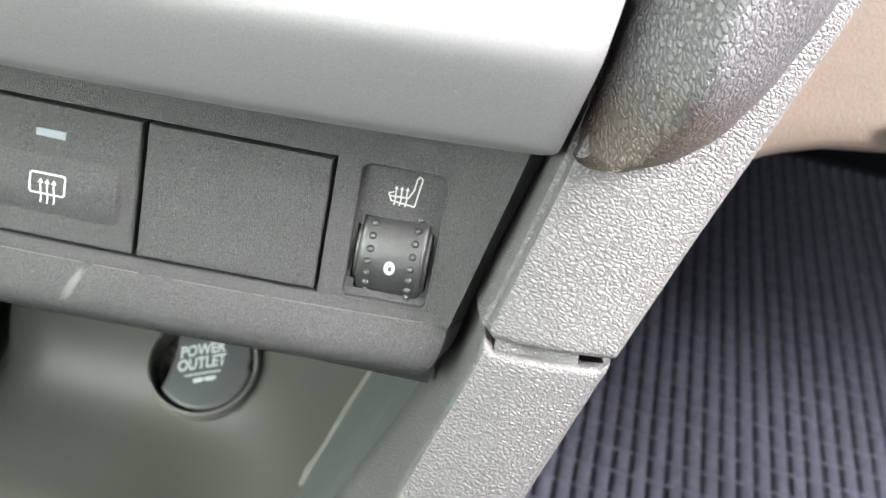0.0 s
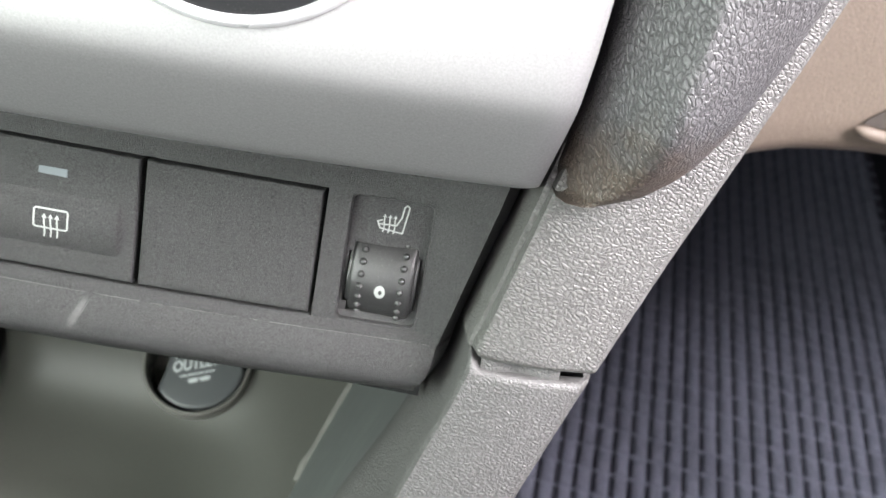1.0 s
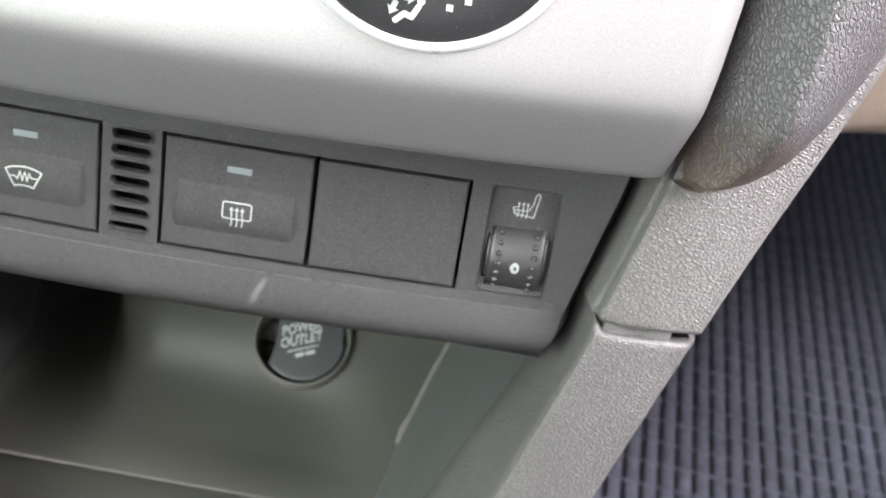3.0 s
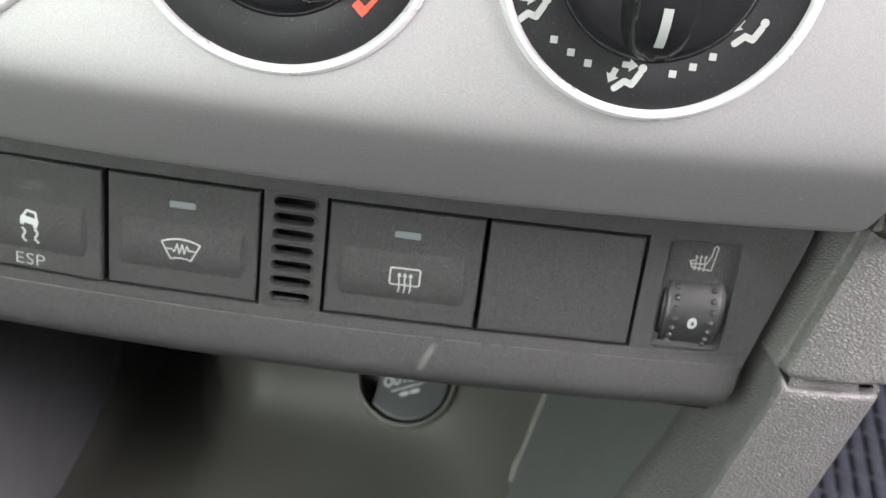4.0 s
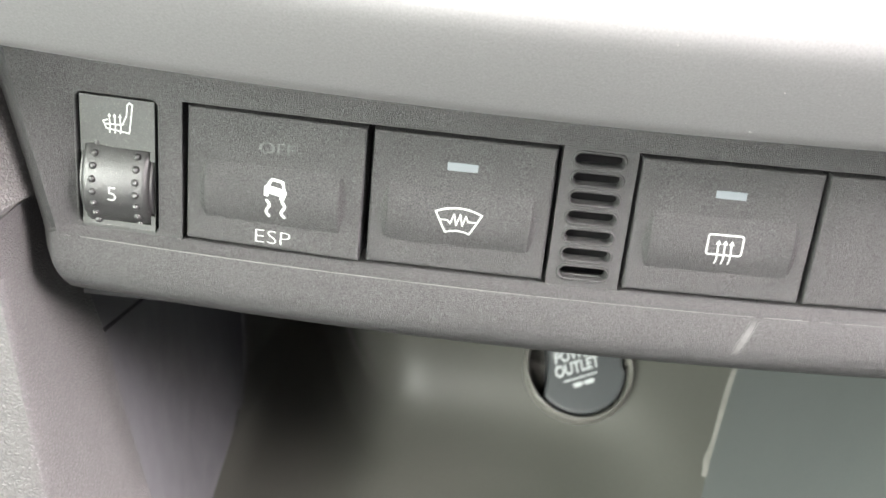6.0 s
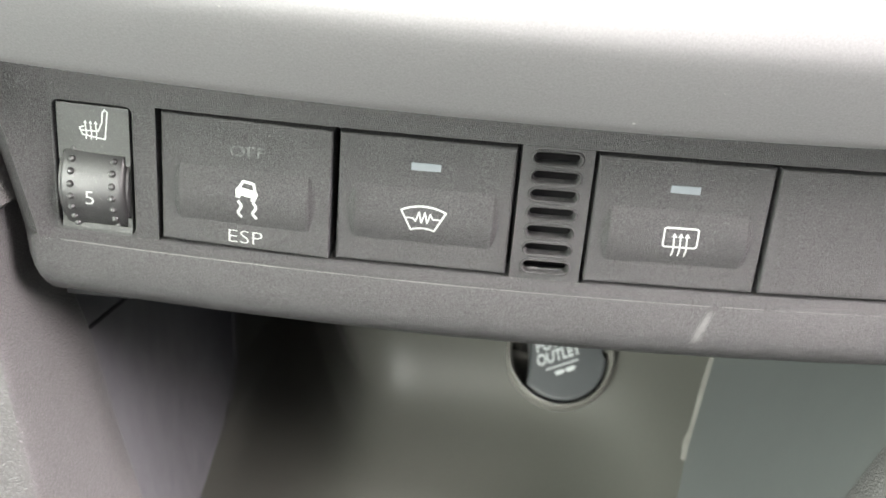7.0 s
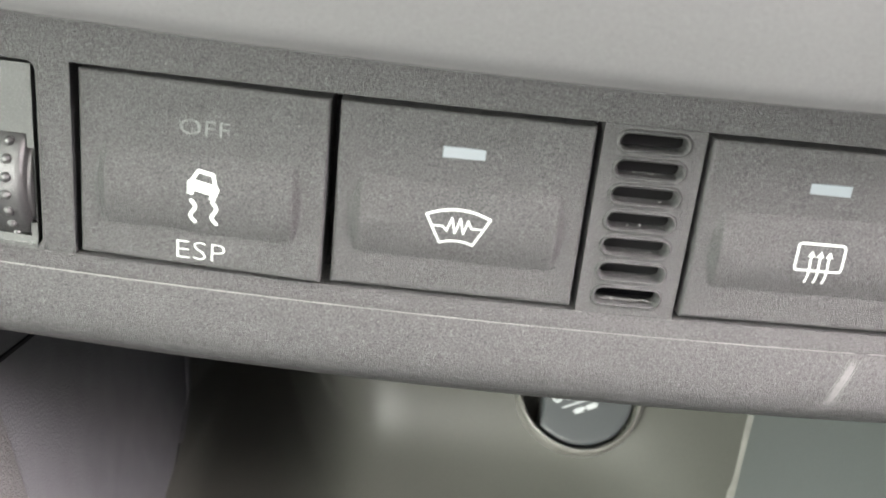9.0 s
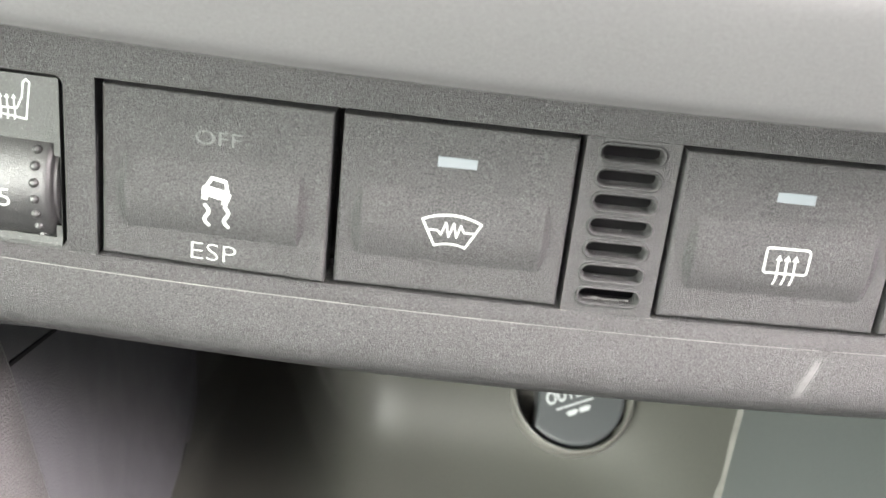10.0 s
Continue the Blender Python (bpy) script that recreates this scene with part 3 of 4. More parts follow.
    cx, cy = centre + 0.1, 8.6
    seat = [(0.9, -1.3), (1.7, 0.4), (1.9, 2.4), (2.35, 2.9), (2.85, 2.5), (2.2, -2.7), (-2.1, -2.2), (-2.7, -0.9), (-1.9, -0.6)]
    stroke(bm, [(cx + a, cy + b) for a, b in seat], 0.27, flat)
    stroke(bm, [(cx - 2.3, cy - 1.4), (cx + 0.9, cy - 1.3)], 0.28, flat)
    for o in (-1.5, -0.5, 0.5):
        heat_arrow(bm, cx + o, cy - 2.9, cy + 0.5, flat, 0.25, 0.5)
    part("symbol", bm, M_WHITE, ob, "white heated seat symbol", smooth=False)
    return ob


seat_heater(86.1, 1.5, "0", "black seat heater thumbwheel set to zero in a recess")
seat_heater(-86.1, 0.25, "5", "black seat heater thumbwheel set to five in a recess")

# ---- silver climate fascia ----
SILVER = [(-2.0, 2.0), (-1.2, 8.0), (0.0, 13.0), (0.8, 16.0), (2.0, 18.4), (4.5, 20.8), (8.0, 23.8), (12.0, 27.0), (16.0, 29.7), (20.0, 30.8), (26.0, 31.5), (36.0, 32.4), (48.0, 33.4), (62.0, 34.2), (80.0, 35.0), (92.0, 33.0), (94.0, 27.0), (94.5, 8.0)]
SIDE = [(17.0, 109.4), (22.6, 110.3), (27.0, 110.9), (33.0, 111.8), (40.0, 112.9), (48.0, 113.7), (60.0, 114.4), (120.0, 116.0)]


def silver_point(f, dv, w):
    """f: -1..1 across the fascia."""
    v0 = 20.0
    edge = along(SIDE, max(19, v0 + 2.8 + dv))
    g = abs(f)
    u = edge * f
    v = v0 + 2.8 * (u / 110) ** 2 + dv
    w = w - 0.0004 * u * u
    d = (1 - g) * edge
    if d < 4.5:
        w -= 0.1 * (4.5 - d) ** 2
    if g >= 0.9999:
        w = min(w - 1.0, 3.0)
    return u, v, w


FS = [-1.0, -0.9985, -0.996, -0.992, -0.988, -0.984, -0.978, -0.97, -0.96, -0.95] + steps(-0.92, 0.92, 30) + [0.95, 0.96, 0.97, 0.978, 0.984, 0.988, 0.992, 0.996, 0.9985, 1.0]


def smooth_rows(table, n):
    """Catmull-Rom through rows of pairs."""
    out = []
    q = [table[0]] + table + [table[-1]]
    for k in range(1, len(q) - 2):
        for s in range(n):
            t = s / n
            out.append(tuple(0.5 * (2 * b + (c - a) * t + (2 * a - 5 * b + 4 * c - d) * t * t + (3 * b - a - 3 * c + d) * t**3)
                             for a, b, c, d in zip(q[k - 1], q[k], q[k + 1], q[k + 2])))
    return out + [table[-1]]


fascia = thing("climate_fascia", (0, 20, 0), "silver satin painted climate control fascia with a rolled lower edge", "dashboard panel")
bm = bmesh.new()
shell(bm, [[silver_point(f, dv, w) for f in FS] for dv, w in smooth_rows(SILVER, 3)], (0, 0, -2))
part("shell", bm, M_SILVER, fascia)
# dust specks on the paint
bm = bmesh.new()


def silver_surf(u, v):
    dv = v - 20.0 - 2.8 * (u / 110) ** 2
    return along(SILVER, dv) - 0.0004 * u * u


for k in range(120):
    u, v = rng.uniform(-100, 104), 21.5 + 40 * rng.random() ** 1.3
    r = rng.choice((0.05, 0.06, 0.08, 0.13))
    a = rng.uniform(0, 3.1)
    stroke(bm, [(u, v), (u + r * 1.5 * math.cos(a), v + r * 1.5 * math.sin(a))], r, silver_surf, 0.14)
tagged(part("dust", bm, M_LINT, fascia, "pale dust specks", smooth=False), kind="stuff")


# ---- dials ----
def dial(name, cu, label):
    cv, cw = 69.4, 33.2 - 0.0004 * cu * cu
    ob = thing(name, (cu, cv, cw - 1), label, "climate dial", "climate control dials")
    axis = Vector((0.0008 * cu, -0.07, 1)).normalized()
    bm = bmesh.new()
    prof = [(26.2, -4.5), (26.2, 0.1), (26.05, 0.8), (25.6, 1.35), (25.25, 1.5), (24.9, 1.35), (24.5, 0.8), (24.25, 0.35), (24.2, -2.5)]
    lathe(bm, prof, 96, axis, (cu, cv, cw))
    part("ring", bm, M_RING, ob, "bright silver ring")
    bm = bmesh.new()
    lathe(bm, [(24.3, -3.0), (24.3, 0.3), (24.1, 0.4), (17.0, 0.35), (16.6, 0.2)], 64, axis, (cu, cv, cw))
    part("face", bm, M_DIAL, ob)

    def surf(u, v):
        return cw + 0.42 + 0.07 * (v - cv) - 0.0008 * cu * (u - cu)

    return ob, surf, axis, Vector((cu, cv, cw))


def grip(ob, axis, c, turn):
    """The knob: a turned base, a bar across it and a white pointer line. turn: degrees clockwise of its tip from straight down."""
    bm = bmesh.new()
    lathe(bm, [(16.6, 0.3), (16.2, 0.9), (15.4, 1.4), (14.8, 1.7), (14.2, 1.8), (12.0, 1.9)], 64, axis, c)
    knob = part("knob", bm, M_KNOB, ob, "gloss black knob")
    d = Vector((-math.sin(radians(turn)), -math.cos(radians(turn)), 0))
    s = Vector((-d.y, d.x, 0))
    rows_ = []
    for x in steps(-14.5, 15.4, 20):
        half = 5.2 * (1 - 0.12 * max(0, x) / 16) * math.sqrt(max(0.02, 1 - (abs(x) / 15.8) ** 6))
        top = 10.0 - 0.016 * x * x if x < 8 else 10.0 - 0.016 * x * x - 0.05 * (x - 8) ** 2
        row = []
        for y, h in ((-1.18, 0.0), (-1.1, 0.35), (-1.0, 0.75), (-0.85, 0.93), (-0.5, 1.0), (0, 0.98), (0.5, 1.0), (0.85, 0.93), (1.0, 0.75), (1.1, 0.35), (1.18, 0.0)):
            q = c + d * x + s * (y * half) + axis * (1.0 + (top - 1.0) * h)
            row.append(tuple(q))
        rows_.append(row)
    bm = bmesh.new()
    shell(bm, rows_)
    ends = [v for v in bm.verts]
    for i in (0, len(rows_) - 1):
        bm.faces.new(ends[i * 11:(i + 1) * 11])
    part("grip_bar", bm, M_KNOB, knob)
    bm = bmesh.new()
    for a, b in zip(steps(6.2, 12.6, 6), steps(6.2, 12.6, 6)[1:]):
        quad = []
        for x, y in ((a, -0.75), (b, -0.75), (b, 0.75), (a, 0.75)):
            top = 10.0 - 0.016 * x * x - 0.05 * max(0, x - 8) ** 2
            quad.append(bm.verts.new(P(*(c + d * x + s * y + axis * (top + 0.12)))))
        bm.faces.new(quad)
    part("pointer_line", bm, M_WHITE, knob, smooth=False)


def disc_at(bm, u, v, r, surf):
    blob(bm, [(u + r * math.cos(a), v + r * math.sin(a)) for a in (2 * math.pi * k / 12 for k in range(12))], surf, 0.1)


def air_symbol(bm, u, v, surf, arrows):
    """The bent stroke of a seat position with air arrows."""
    for pts, w_ in (([(-1.9, -1.9), (-0.5, -0.6), (0.8, -1.0), (1.8, 0.9)], 1.1),):
        stroke(bm, [(u + a, v + b) for a, b in pts], w_, surf, 0.1)
    disc_at(bm, u + 2.1, v + 1.8, 0.72, surf)
    for a, b, turn in arrows:
        c, s = math.cos(radians(turn)), math.sin(radians(turn))
        tri = [(-1.1, -0.5), (0.1, -0.5), (0.1, -1.1), (1.5, 0.0), (0.1, 1.1), (0.1, 0.5), (-1.1, 0.5)]
        blob(bm, [(u + a + c * x - s * y, v + b + s * x + c * y) for x, y in tri], surf, 0.1)


air, s_air, ax_air, c_air = dial("airflow_dial", 59.9, "round black air distribution dial with white symbols in a bright ring")
bm = bmesh.new()
for u, v in ((45.0, 53.8), (48.0, 52.1), (51.0, 50.7), (64.8, 50.6), (67.8, 52.1), (70.6, 54.1), (77.6, 64.9), (78.4, 68.6), (38.4, 65.2)):
    blob(bm, [(u - 0.6, v + 0.4), (u + 0.6, v + 0.4), (u + 0.6, v + 1.6), (u - 0.6, v + 1.6)], s_air, 0.1)
part("marks", bm, M_WHITE, air, "white square dots", smooth=False)
for u, v, arr in ((40.8, 59.0, [(-0.9, 1.7, 0)]), (57.8, 50.1, [(-0.2, 2.1, 0), (-2.5, 0.3, 250)]), (75.4, 59.5, [(-2.0, 1.1, 240)])):
    bm = bmesh.new()
    air_symbol(bm, u, v, s_air, arr)
    part("symbol", bm, M_WHITE, air, "white airflow symbol", smooth=False)
grip(air, ax_air, c_air, -1)

temp, s_temp, ax_temp, c_temp = dial("temperature_dial", 0.2, "black temperature dial with blue and red arcs")
for nm, a0, a1, mat in (("blue_arc", 219, 176, M_BLUE), ("red_arc", 317, 364, M_RED)):
    bm = bmesh.new()
    pts = [(0.2 + 19.4 * math.cos(radians(a)), 68.6 + 19.4 * math.sin(radians(a))) for a in steps(a0, a1, 16)]
    stroke(bm, pts, 0.75, s_temp, 0.1)
    e = Vector(pts[0])
    rad = (Vector((0.2, 68.6)) - e).normalized()
    tan = Vector((-rad.y, rad.x))
    blob(bm, [tuple(e + rad * x + tan * y) for x, y in ((-0.5, -0.75), (1.9, -0.75), (1.9, 0.75), (-0.5, 0.75))], s_temp, 0.11)
    part(nm, bm, mat, temp, smooth=False)
grip(temp, ax_temp, c_temp, -38)

fan, _, ax_fan, c_fan = dial("fan_dial", -59.5, "round black fan speed dial in a bright ring")
grip(fan, ax_fan, c_fan, 60)


# ---- soft pad beside the fascia, and the grained side trims ----
PAD_OUT = [(22.4, 116.0), (22.6, 120.0), (23.5, 123.6), (26.2, 129.2), (31.0, 134.6), (39.8, 139.9), (50.9, 144.4), (65.4, 149.2), (90.0, 155.0), (125.0, 162.0)]
UP_OUT = [(-14.0, 128.6), (-10.0, 129.9), (11.7, 137.0), (35.0, 145.2), (50.0, 150.4), (65.5, 155.6), (125.0, 173.0)]


def mirror(rows, s):
    return [[(s * u, v, w) for u, v, w in r] for r in rows]


def pad(s):
    ob = thing("knee_pad", (s * 125, 23, -5), "dark grey soft pad with leather grain beside the silver fascia", "knee pad", "soft pads beside the fascia")
    fold = lambda d, r: r - math.sqrt(max(0.0, r * r - (r - min(d, r)) ** 2))
    rows = []
    for v in [22.3, 22.45, 22.8, 23.3, 24.0, 24.8, 26.0, 27.5, 29.5] + steps(32, 122, 30):
        uin = along(SIDE, v) + 2.2
        uo = max(along(PAD_OUT, v), uin + 1.5)
        left, right = min(silver_surf(108, max(v, 24.0)), 31) - 1.0, along([(22, 9.5), (40, 10.5), (65, 13.0), (122, 18.0)], v)
        row = []
        for f in [0, 0.006, 0.02, 0.045, 0.08, 0.13] + steps(0.2, 0.8, 12) + [0.86, 0.91, 0.95, 0.975, 0.99, 1.0]:
            u = lerp(uin, uo, f)
            ridge, soft = along([(22, 0.6), (30, 0.53), (45, 0.41), (65, 0.35), (122, 0.33)], v), along([(22, 0.28), (35, 0.15), (60, 0.07), (122, 0.06)], v)
            up, down = left - 9.0 + 10.5 * f / ridge, left + 1.5 - (left + 1.5 - right) * max(0.0, (f - ridge) / (1 - ridge)) ** 1.6
            m = max(0.0, min(1.0, (f - ridge + soft) / (2 * soft)))
            w = lerp(up, down, m * m * (3 - 2 * m)) + 1.2 * math.sin(math.pi * f)
            w -= fold((uo - uin) * f, 2.2) + fold((uo - uin) * (1 - f), 2.6)
            w -= fold(v - 22.3, 1.5)
            row.append((u, v + 0.028 * (u - 119) ** 2 * max(0.0, 1 - (v - 22.3) / 3.0) * (1 if u < 119 else 0.3), w))
        rows.append(row)
    bm = bmesh.new()
    shell(bm, mirror(rows, s), (0, 0, -13))
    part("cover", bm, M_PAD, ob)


pad(1)
pad(-1)


def trim_upper(s):
    ob = thing("console_side_trim", (s * 118, -12, -8), "grey grained plastic side trim above a joint", "trim", "console side trims")
    rows = []
    for v in [-12.3, -12.1, -11.7, -11.0] + steps(-10, 120, 34):
        el = along(EDGE, min(v, 30)) + 2.3
        uc = along([(-10, 106.4), (18, 112.3), (120, 133)], v) if s > 0 else el + 3.5
        wc = along([(-10, 3.4), (18, 7.0), (120, 14)], v)
        ur = along(UP_OUT, v)
        drop = 1.6 if v < -12.2 else 0.7 if v < -12 else 0.2 if v < -11.5 else 0
        row = [(el, v, -14), (el, v, -4.0)]
        for f in (0.3, 0.6, 0.8):
            row.append((lerp(el, uc, f), v, lerp(-4.0, wc, f**0.8) + 0.25))
        row += [(lerp(el, uc, 0.93), v, lerp(-4.0, wc, 0.945) + 0.0), (uc + 0.1, v, wc - 0.1), (lerp(uc, ur, 0.025), v, wc + 0.02)]
        for f in (0.05, 0.12, 0.25, 0.4, 0.55, 0.7, 0.82, 0.9, 0.95):
            row.append((lerp(uc, ur, f), v, lerp(wc, 0.9, f) + 1.3 * math.sin(math.pi * min(1, f * 1.05))))
        row += [(ur - 0.3, v, 0.4), (ur, v, -0.8), (ur + 0.15, v, -3.0), (ur - 1.0, v, -20), (ur - 4, v, -80)]
        near = max(0.0, 1 - (v + 12.3) / 5.0)
        rows.append([(a, b + 3.6 * near * max(0.0, min(1.0, (uc + 1.0 - a) / 3.2)), w - drop if w > -10 else w) for a, b, w in row])
    bm = bmesh.new()
    shell(bm, mirror(rows, s), (-1.5 * s, 0, -3))
    part("cover", bm, M_TRIM, ob)


def trim_lower(s):
    ob = thing("console_side_trim", (s * 105, -110, -8), "grey grained plastic side trim below a joint", "trim", "console side trims")
    rows = []
    for v in [-14.35, -14.6, -15.1, -16.0] + steps(-17, -160, 40):
        uc = along([(-60, 91.7), (-20, 103.8), (-13, 105.9)] if s > 0 else [(-70, 99.8), (-20, 105.6)], v)
        wc = along([(-60, 1.8), (-20, 3.6), (-13, 3.8)], v)
        ur = along([(-60, 113.4), (-20, 125.7), (-13, 127.9)], v) + (0 if s > 0 else along([(-70, 12), (-13, 1)], v))
        bi = inner_edge(v, s)
        drop = 1.2 if v > -14.4 else 0.45 if v > -14.7 else 0.1 if v > -15.2 else 0
        row = [bi]
        for f in (0.25, 0.5, 0.7, 0.85, 0.94):
            row.append((lerp(bi[0], uc, f) - 0.5 * math.sin(math.pi * f), v, lerp(bi[2], wc, f)))
        row.append((uc + 0.1, v, wc - 0.5))
        row.append((uc + 0.6, v, wc + 0.1))
        for f in (0.08, 0.16, 0.3, 0.45, 0.6, 0.75, 0.88, 0.95):
            row.append((lerp(uc, ur, f), v, lerp(wc, 1.6, f) + 1.2 * math.sin(math.pi * min(1, f * 1.04))))
        row += [(ur - 0.25, v, 1.2), (ur, v, 0.2), (ur + 0.1, v, -2), (ur - 1, v, -20), (ur - 4, v, -80)]
        lift = max(0.0, (v + 18) / 3.65)
        horn = lambda a: 4.2 * max(0.0, min(1.0, (uc + 1.2 - a) / 2.0)) * lift
        rows.append([(a, b + horn(a), w - drop if w > -4 else w) for a, b, w in row])
    bm = bmesh.new()
    shell(bm, mirror(rows, s), (1.5 * s, 0, -3))
    part("cover", bm, M_TRIM_LOW, ob)
    # dusty filler showing in the joint above
    bm = bmesh.new()
    rows = [[(lerp(107.5, 122.5, f), v, lerp(4.6, 3.2, f) - 2.3 + 0.5 * math.sin(9 * f)) for f in steps(0, 1, 12)] for v in (-11.6, -13.2, -15.2)]
    shell(bm, mirror(rows, s), (0, 0, -2))
    part("joint_filler", bm, M_TRIM_LOW, ob, "dusty grey joint filler")


def inner_edge(v, s):
    """Where the side trim ends inside the bin."""
    if s > 0:
        return (along([(-73, 79.2), (-60, 84.8), (-44, 92.2), (-25, 99.5), (-13, 103.4)], v), v, along([(-60, -25.0), (-20, -27.0)], v))
    return (along([(-87.8, 87.6), (-74.0, 91.2), (-61.1, 94.2), (-47.2, 97.2), (-36.6, 100.6), (-20, 104.4)], v), v, -26.0)


for s in (1, -1):
    trim_upper(s)
    trim_lower(s)

# ---- storage bin under the panel ----
bin_ = thing("storage_bin", (0, -132, -80), "open dark grey plastic storage bin under the switch panel", "storage bin")


def ramp_w(v):
    return -119 - 0.95 * (v + 90)


def ramp_right(v):
    return along([(-131, 58.0), (-109, 65.2), (-86, 75.2), (-50, 90.0)], v)


def ramp_left(v):
    return along([(-131, -88.4), (-123, -88.8), (-119.5, -92.9), (-105.8, -97.7), (-60, -104.0)], v)


def hollow_w(v):
    """Depth along the left rear corner, set further back than the ramp to darken it."""
    return along([(-131, -84.0), (-123, -118.0), (-119.5, -148.0), (-105.8, -165.0), (-60, -180.0)], v)


def ramp_dip(u, v):
    """The ramp sags in its middle; a deep hollow added at its upper left imitates a shadow."""
    soft = lambda x: max(0.0, min(1.0, x)) ** 2 * (3 - 2 * max(0.0, min(1.0, x)))
    sag = 8.5 * math.exp(-((v + 111) / 15) ** 2) * soft((v + 131) / 9) * (soft((62 - u) / 40) if u > 0 else soft((u - ramp_left(v)) / 45))
    if v <= -131:
        return -sag
    shadow_hollow = 65 * soft((u - ramp_left(v)) / 9) * soft((-47 + 8 * soft((-95 - v) / 14) - u) / 50) * soft((v + 131) / 8)
    return -sag - shadow_hollow + (hollow_w(v) - ramp_w(v)) * soft((-20 - u) / 64) ** 1.6


# where the power outlet sits
O = Vector((22.6, -91.0, ramp_w(-91.0) - 3.4))
rows = []
for v in [-170, -150, -136, -133.2, -132.4, -131.9, -131.3, -130.3, -128.5] + steps(-126, -44, 90):
    w = ramp_w(v) if v > -131.5 else ramp_w(-131.5) - (0.3 if v > -132 else 1.1 if v > -132.6 else 3.0 if v > -134 else 6 + (-136 - v) * 0.1)
    if v > -131.5:
        w -= 3.5 * math.sin(math.pi * (v + 131.5) / 90)
    row = []
    for f in steps(0, 1, 150):
        u = lerp(ramp_left(v), ramp_right(v), f)
        row.append((u, v, w + ramp_dip(u, v)))
    rows.append(row)
bm = bmesh.new()
shell(bm, rows, (0, -2, -3), lambda i, j: (Vector(rows[i][j]) - O).length < 17.0 and (Vector(rows[i + 1][j + 1]) - O).length < 17.0)
part("back_wall", bm, M_BIN, bin_)


def wall_point(s, v, f):
    """A place on a side wall: f runs from the trim's edge to the rear corner."""
    b = inner_edge(v, s)
    w1 = ramp_w(v) - (3.5 * math.sin(math.pi * (v + 131.5) / 90) if v > -131.5 else 0)
    u1 = ramp_right(v) if s > 0 else -ramp_left(v)
    if s < 0:
        w1 = hollow_w(v) - 1
    return s * (lerp(b[0] + (0.6 if s > 0 else 2.0), u1, f) + 3.0 * math.sin(math.pi * f)), v, lerp(b[2] - 0.8, w1, f)


def bin_wall(s):
    bm = bmesh.new()
    shell(bm, [[wall_point(s, v, f) for f in steps(0, 1, 12)] for v in steps(-24, -131, 30)], (2.5 * s, 0, 0))
    # side walls take lighter colours than the back wall, for light on them
    return part("side_wall", bm, M_BIN_LIT_SIDE if s > 0 else M_DOOR, bin_)


bin_wall(1)
bin_wall(-1)
bm = bmesh.new()
box(bm, -97, 97, -31, -27.5, -320, -14)
part("bin_roof", bm, M_DARK, bin_)
# pale moulding seams at the rear corners
bm = bmesh.new()
rows = []
for k, v in enumerate(steps(-70, -113, 28)):
    u, w = ramp_right(v) - 0.3, ramp_w(v) - 3.5 * math.sin(math.pi * (v + 131.5) / 90)
    h = 0.8 + 0.16 * math.sin(k * 0.5) + 0.55 * math.exp(-((v + 109.0) / 1.6) ** 2)
    rows.append([(u - 1.4 * h, v, w - 0.2), (u - 0.7 * h, v, w + 0.45), (u, v, w + 0.75), (u + 0.7 * h, v, w + 0.7), (u + 1.4 * h, v, w + 0.3)])
shell(bm, rows, (0, 0, -2))
part("corner_seam", bm, M_SEAM, bin_, "pale moulding seam")
bm = bmesh.new()
rows = []
for v in steps(-84, -122, 20):
    u, w = ramp_left(v) + 0.3, hollow_w(v)
    rows.append([(u - 0.5, v, w + 1.0), (u, v, w + 1.6), (u + 0.6, v, w + 1.0)])
shell(bm, rows, (0, 0, -2))
part("corner_seam", bm, M_DOOR, bin_)
# dark joint across the left side wall
bm = bmesh.new()
rows = []
for f in steps(0, 1, 8):
    u, v, w = wall_point(-1, lerp(-47.5, -54.5, f), lerp(0.02, 0.24, f))
    rows.append([(u + 0.25, v - 0.45, w), (u + 0.3, v, w), (u + 0.25, v + 0.45, w)])
shell(bm, rows, (-0.6, 0, 0))
part("wall_joint", bm, M_DARK, bin_, "dark joint")
# pale strip paints the highlight along the rear wall's lower edge
bm = bmesh.new()
rng_edge = random.Random(8)
rows = []
for f in steps(0.02, 0.98, 120):
    u = lerp(ramp_left(-131.6), ramp_right(-131.6), f)
    w = ramp_w(-131.5) + ramp_dip(u, -131.6)
    h = 0.35 + 0.2 * rng_edge.random()
    rows.append([(u, -131.2, w - 0.1), (u, -131.5, w + 0.25), (u, -131.5 - h, w + 0.2), (u, -131.9 - h, w - 0.5)])
shell(bm, rows, (0, 0, -1.5))
part("worn_lip", bm, M_SEAM, bin_, "pale strip painting the lower lip's highlight")
# lower tray in front of the ramp
bm = bmesh.new()
box(bm, -110, 110, -185, -170, -90, 60, 2)
part("tray", bm, M_DARK, bin_)

# ---- power outlet ----
o_ax = Vector((0, 0.68, 0.73)).normalized()
outlet = thing("power_outlet", tuple(O), "round grey power outlet with a closed printed cap", "power outlet")
bm = bmesh.new()
lathe(bm, [(16.4, -8), (18.2, -3), (18.0, 1.8), (17.7, 2.5), (17.2, 2.8), (16.8, 2.5), (16.5, 1.8), (16.4, -8.5)], 64, o_ax, O)
part("bezel", bm, M_BEZEL, outlet, "raised round bezel")
bm = bmesh.new()
lathe(bm, [(16.5, -9.0), (16.5, -8.0), (1.0, -8.0)], 48, o_ax, O)
part("well", bm, M_DARK, outlet)
# cap: a disc with a finger notch on one side and a flat on the other
bm = bmesh.new()
side_ax = Vector((1, 0, 0))
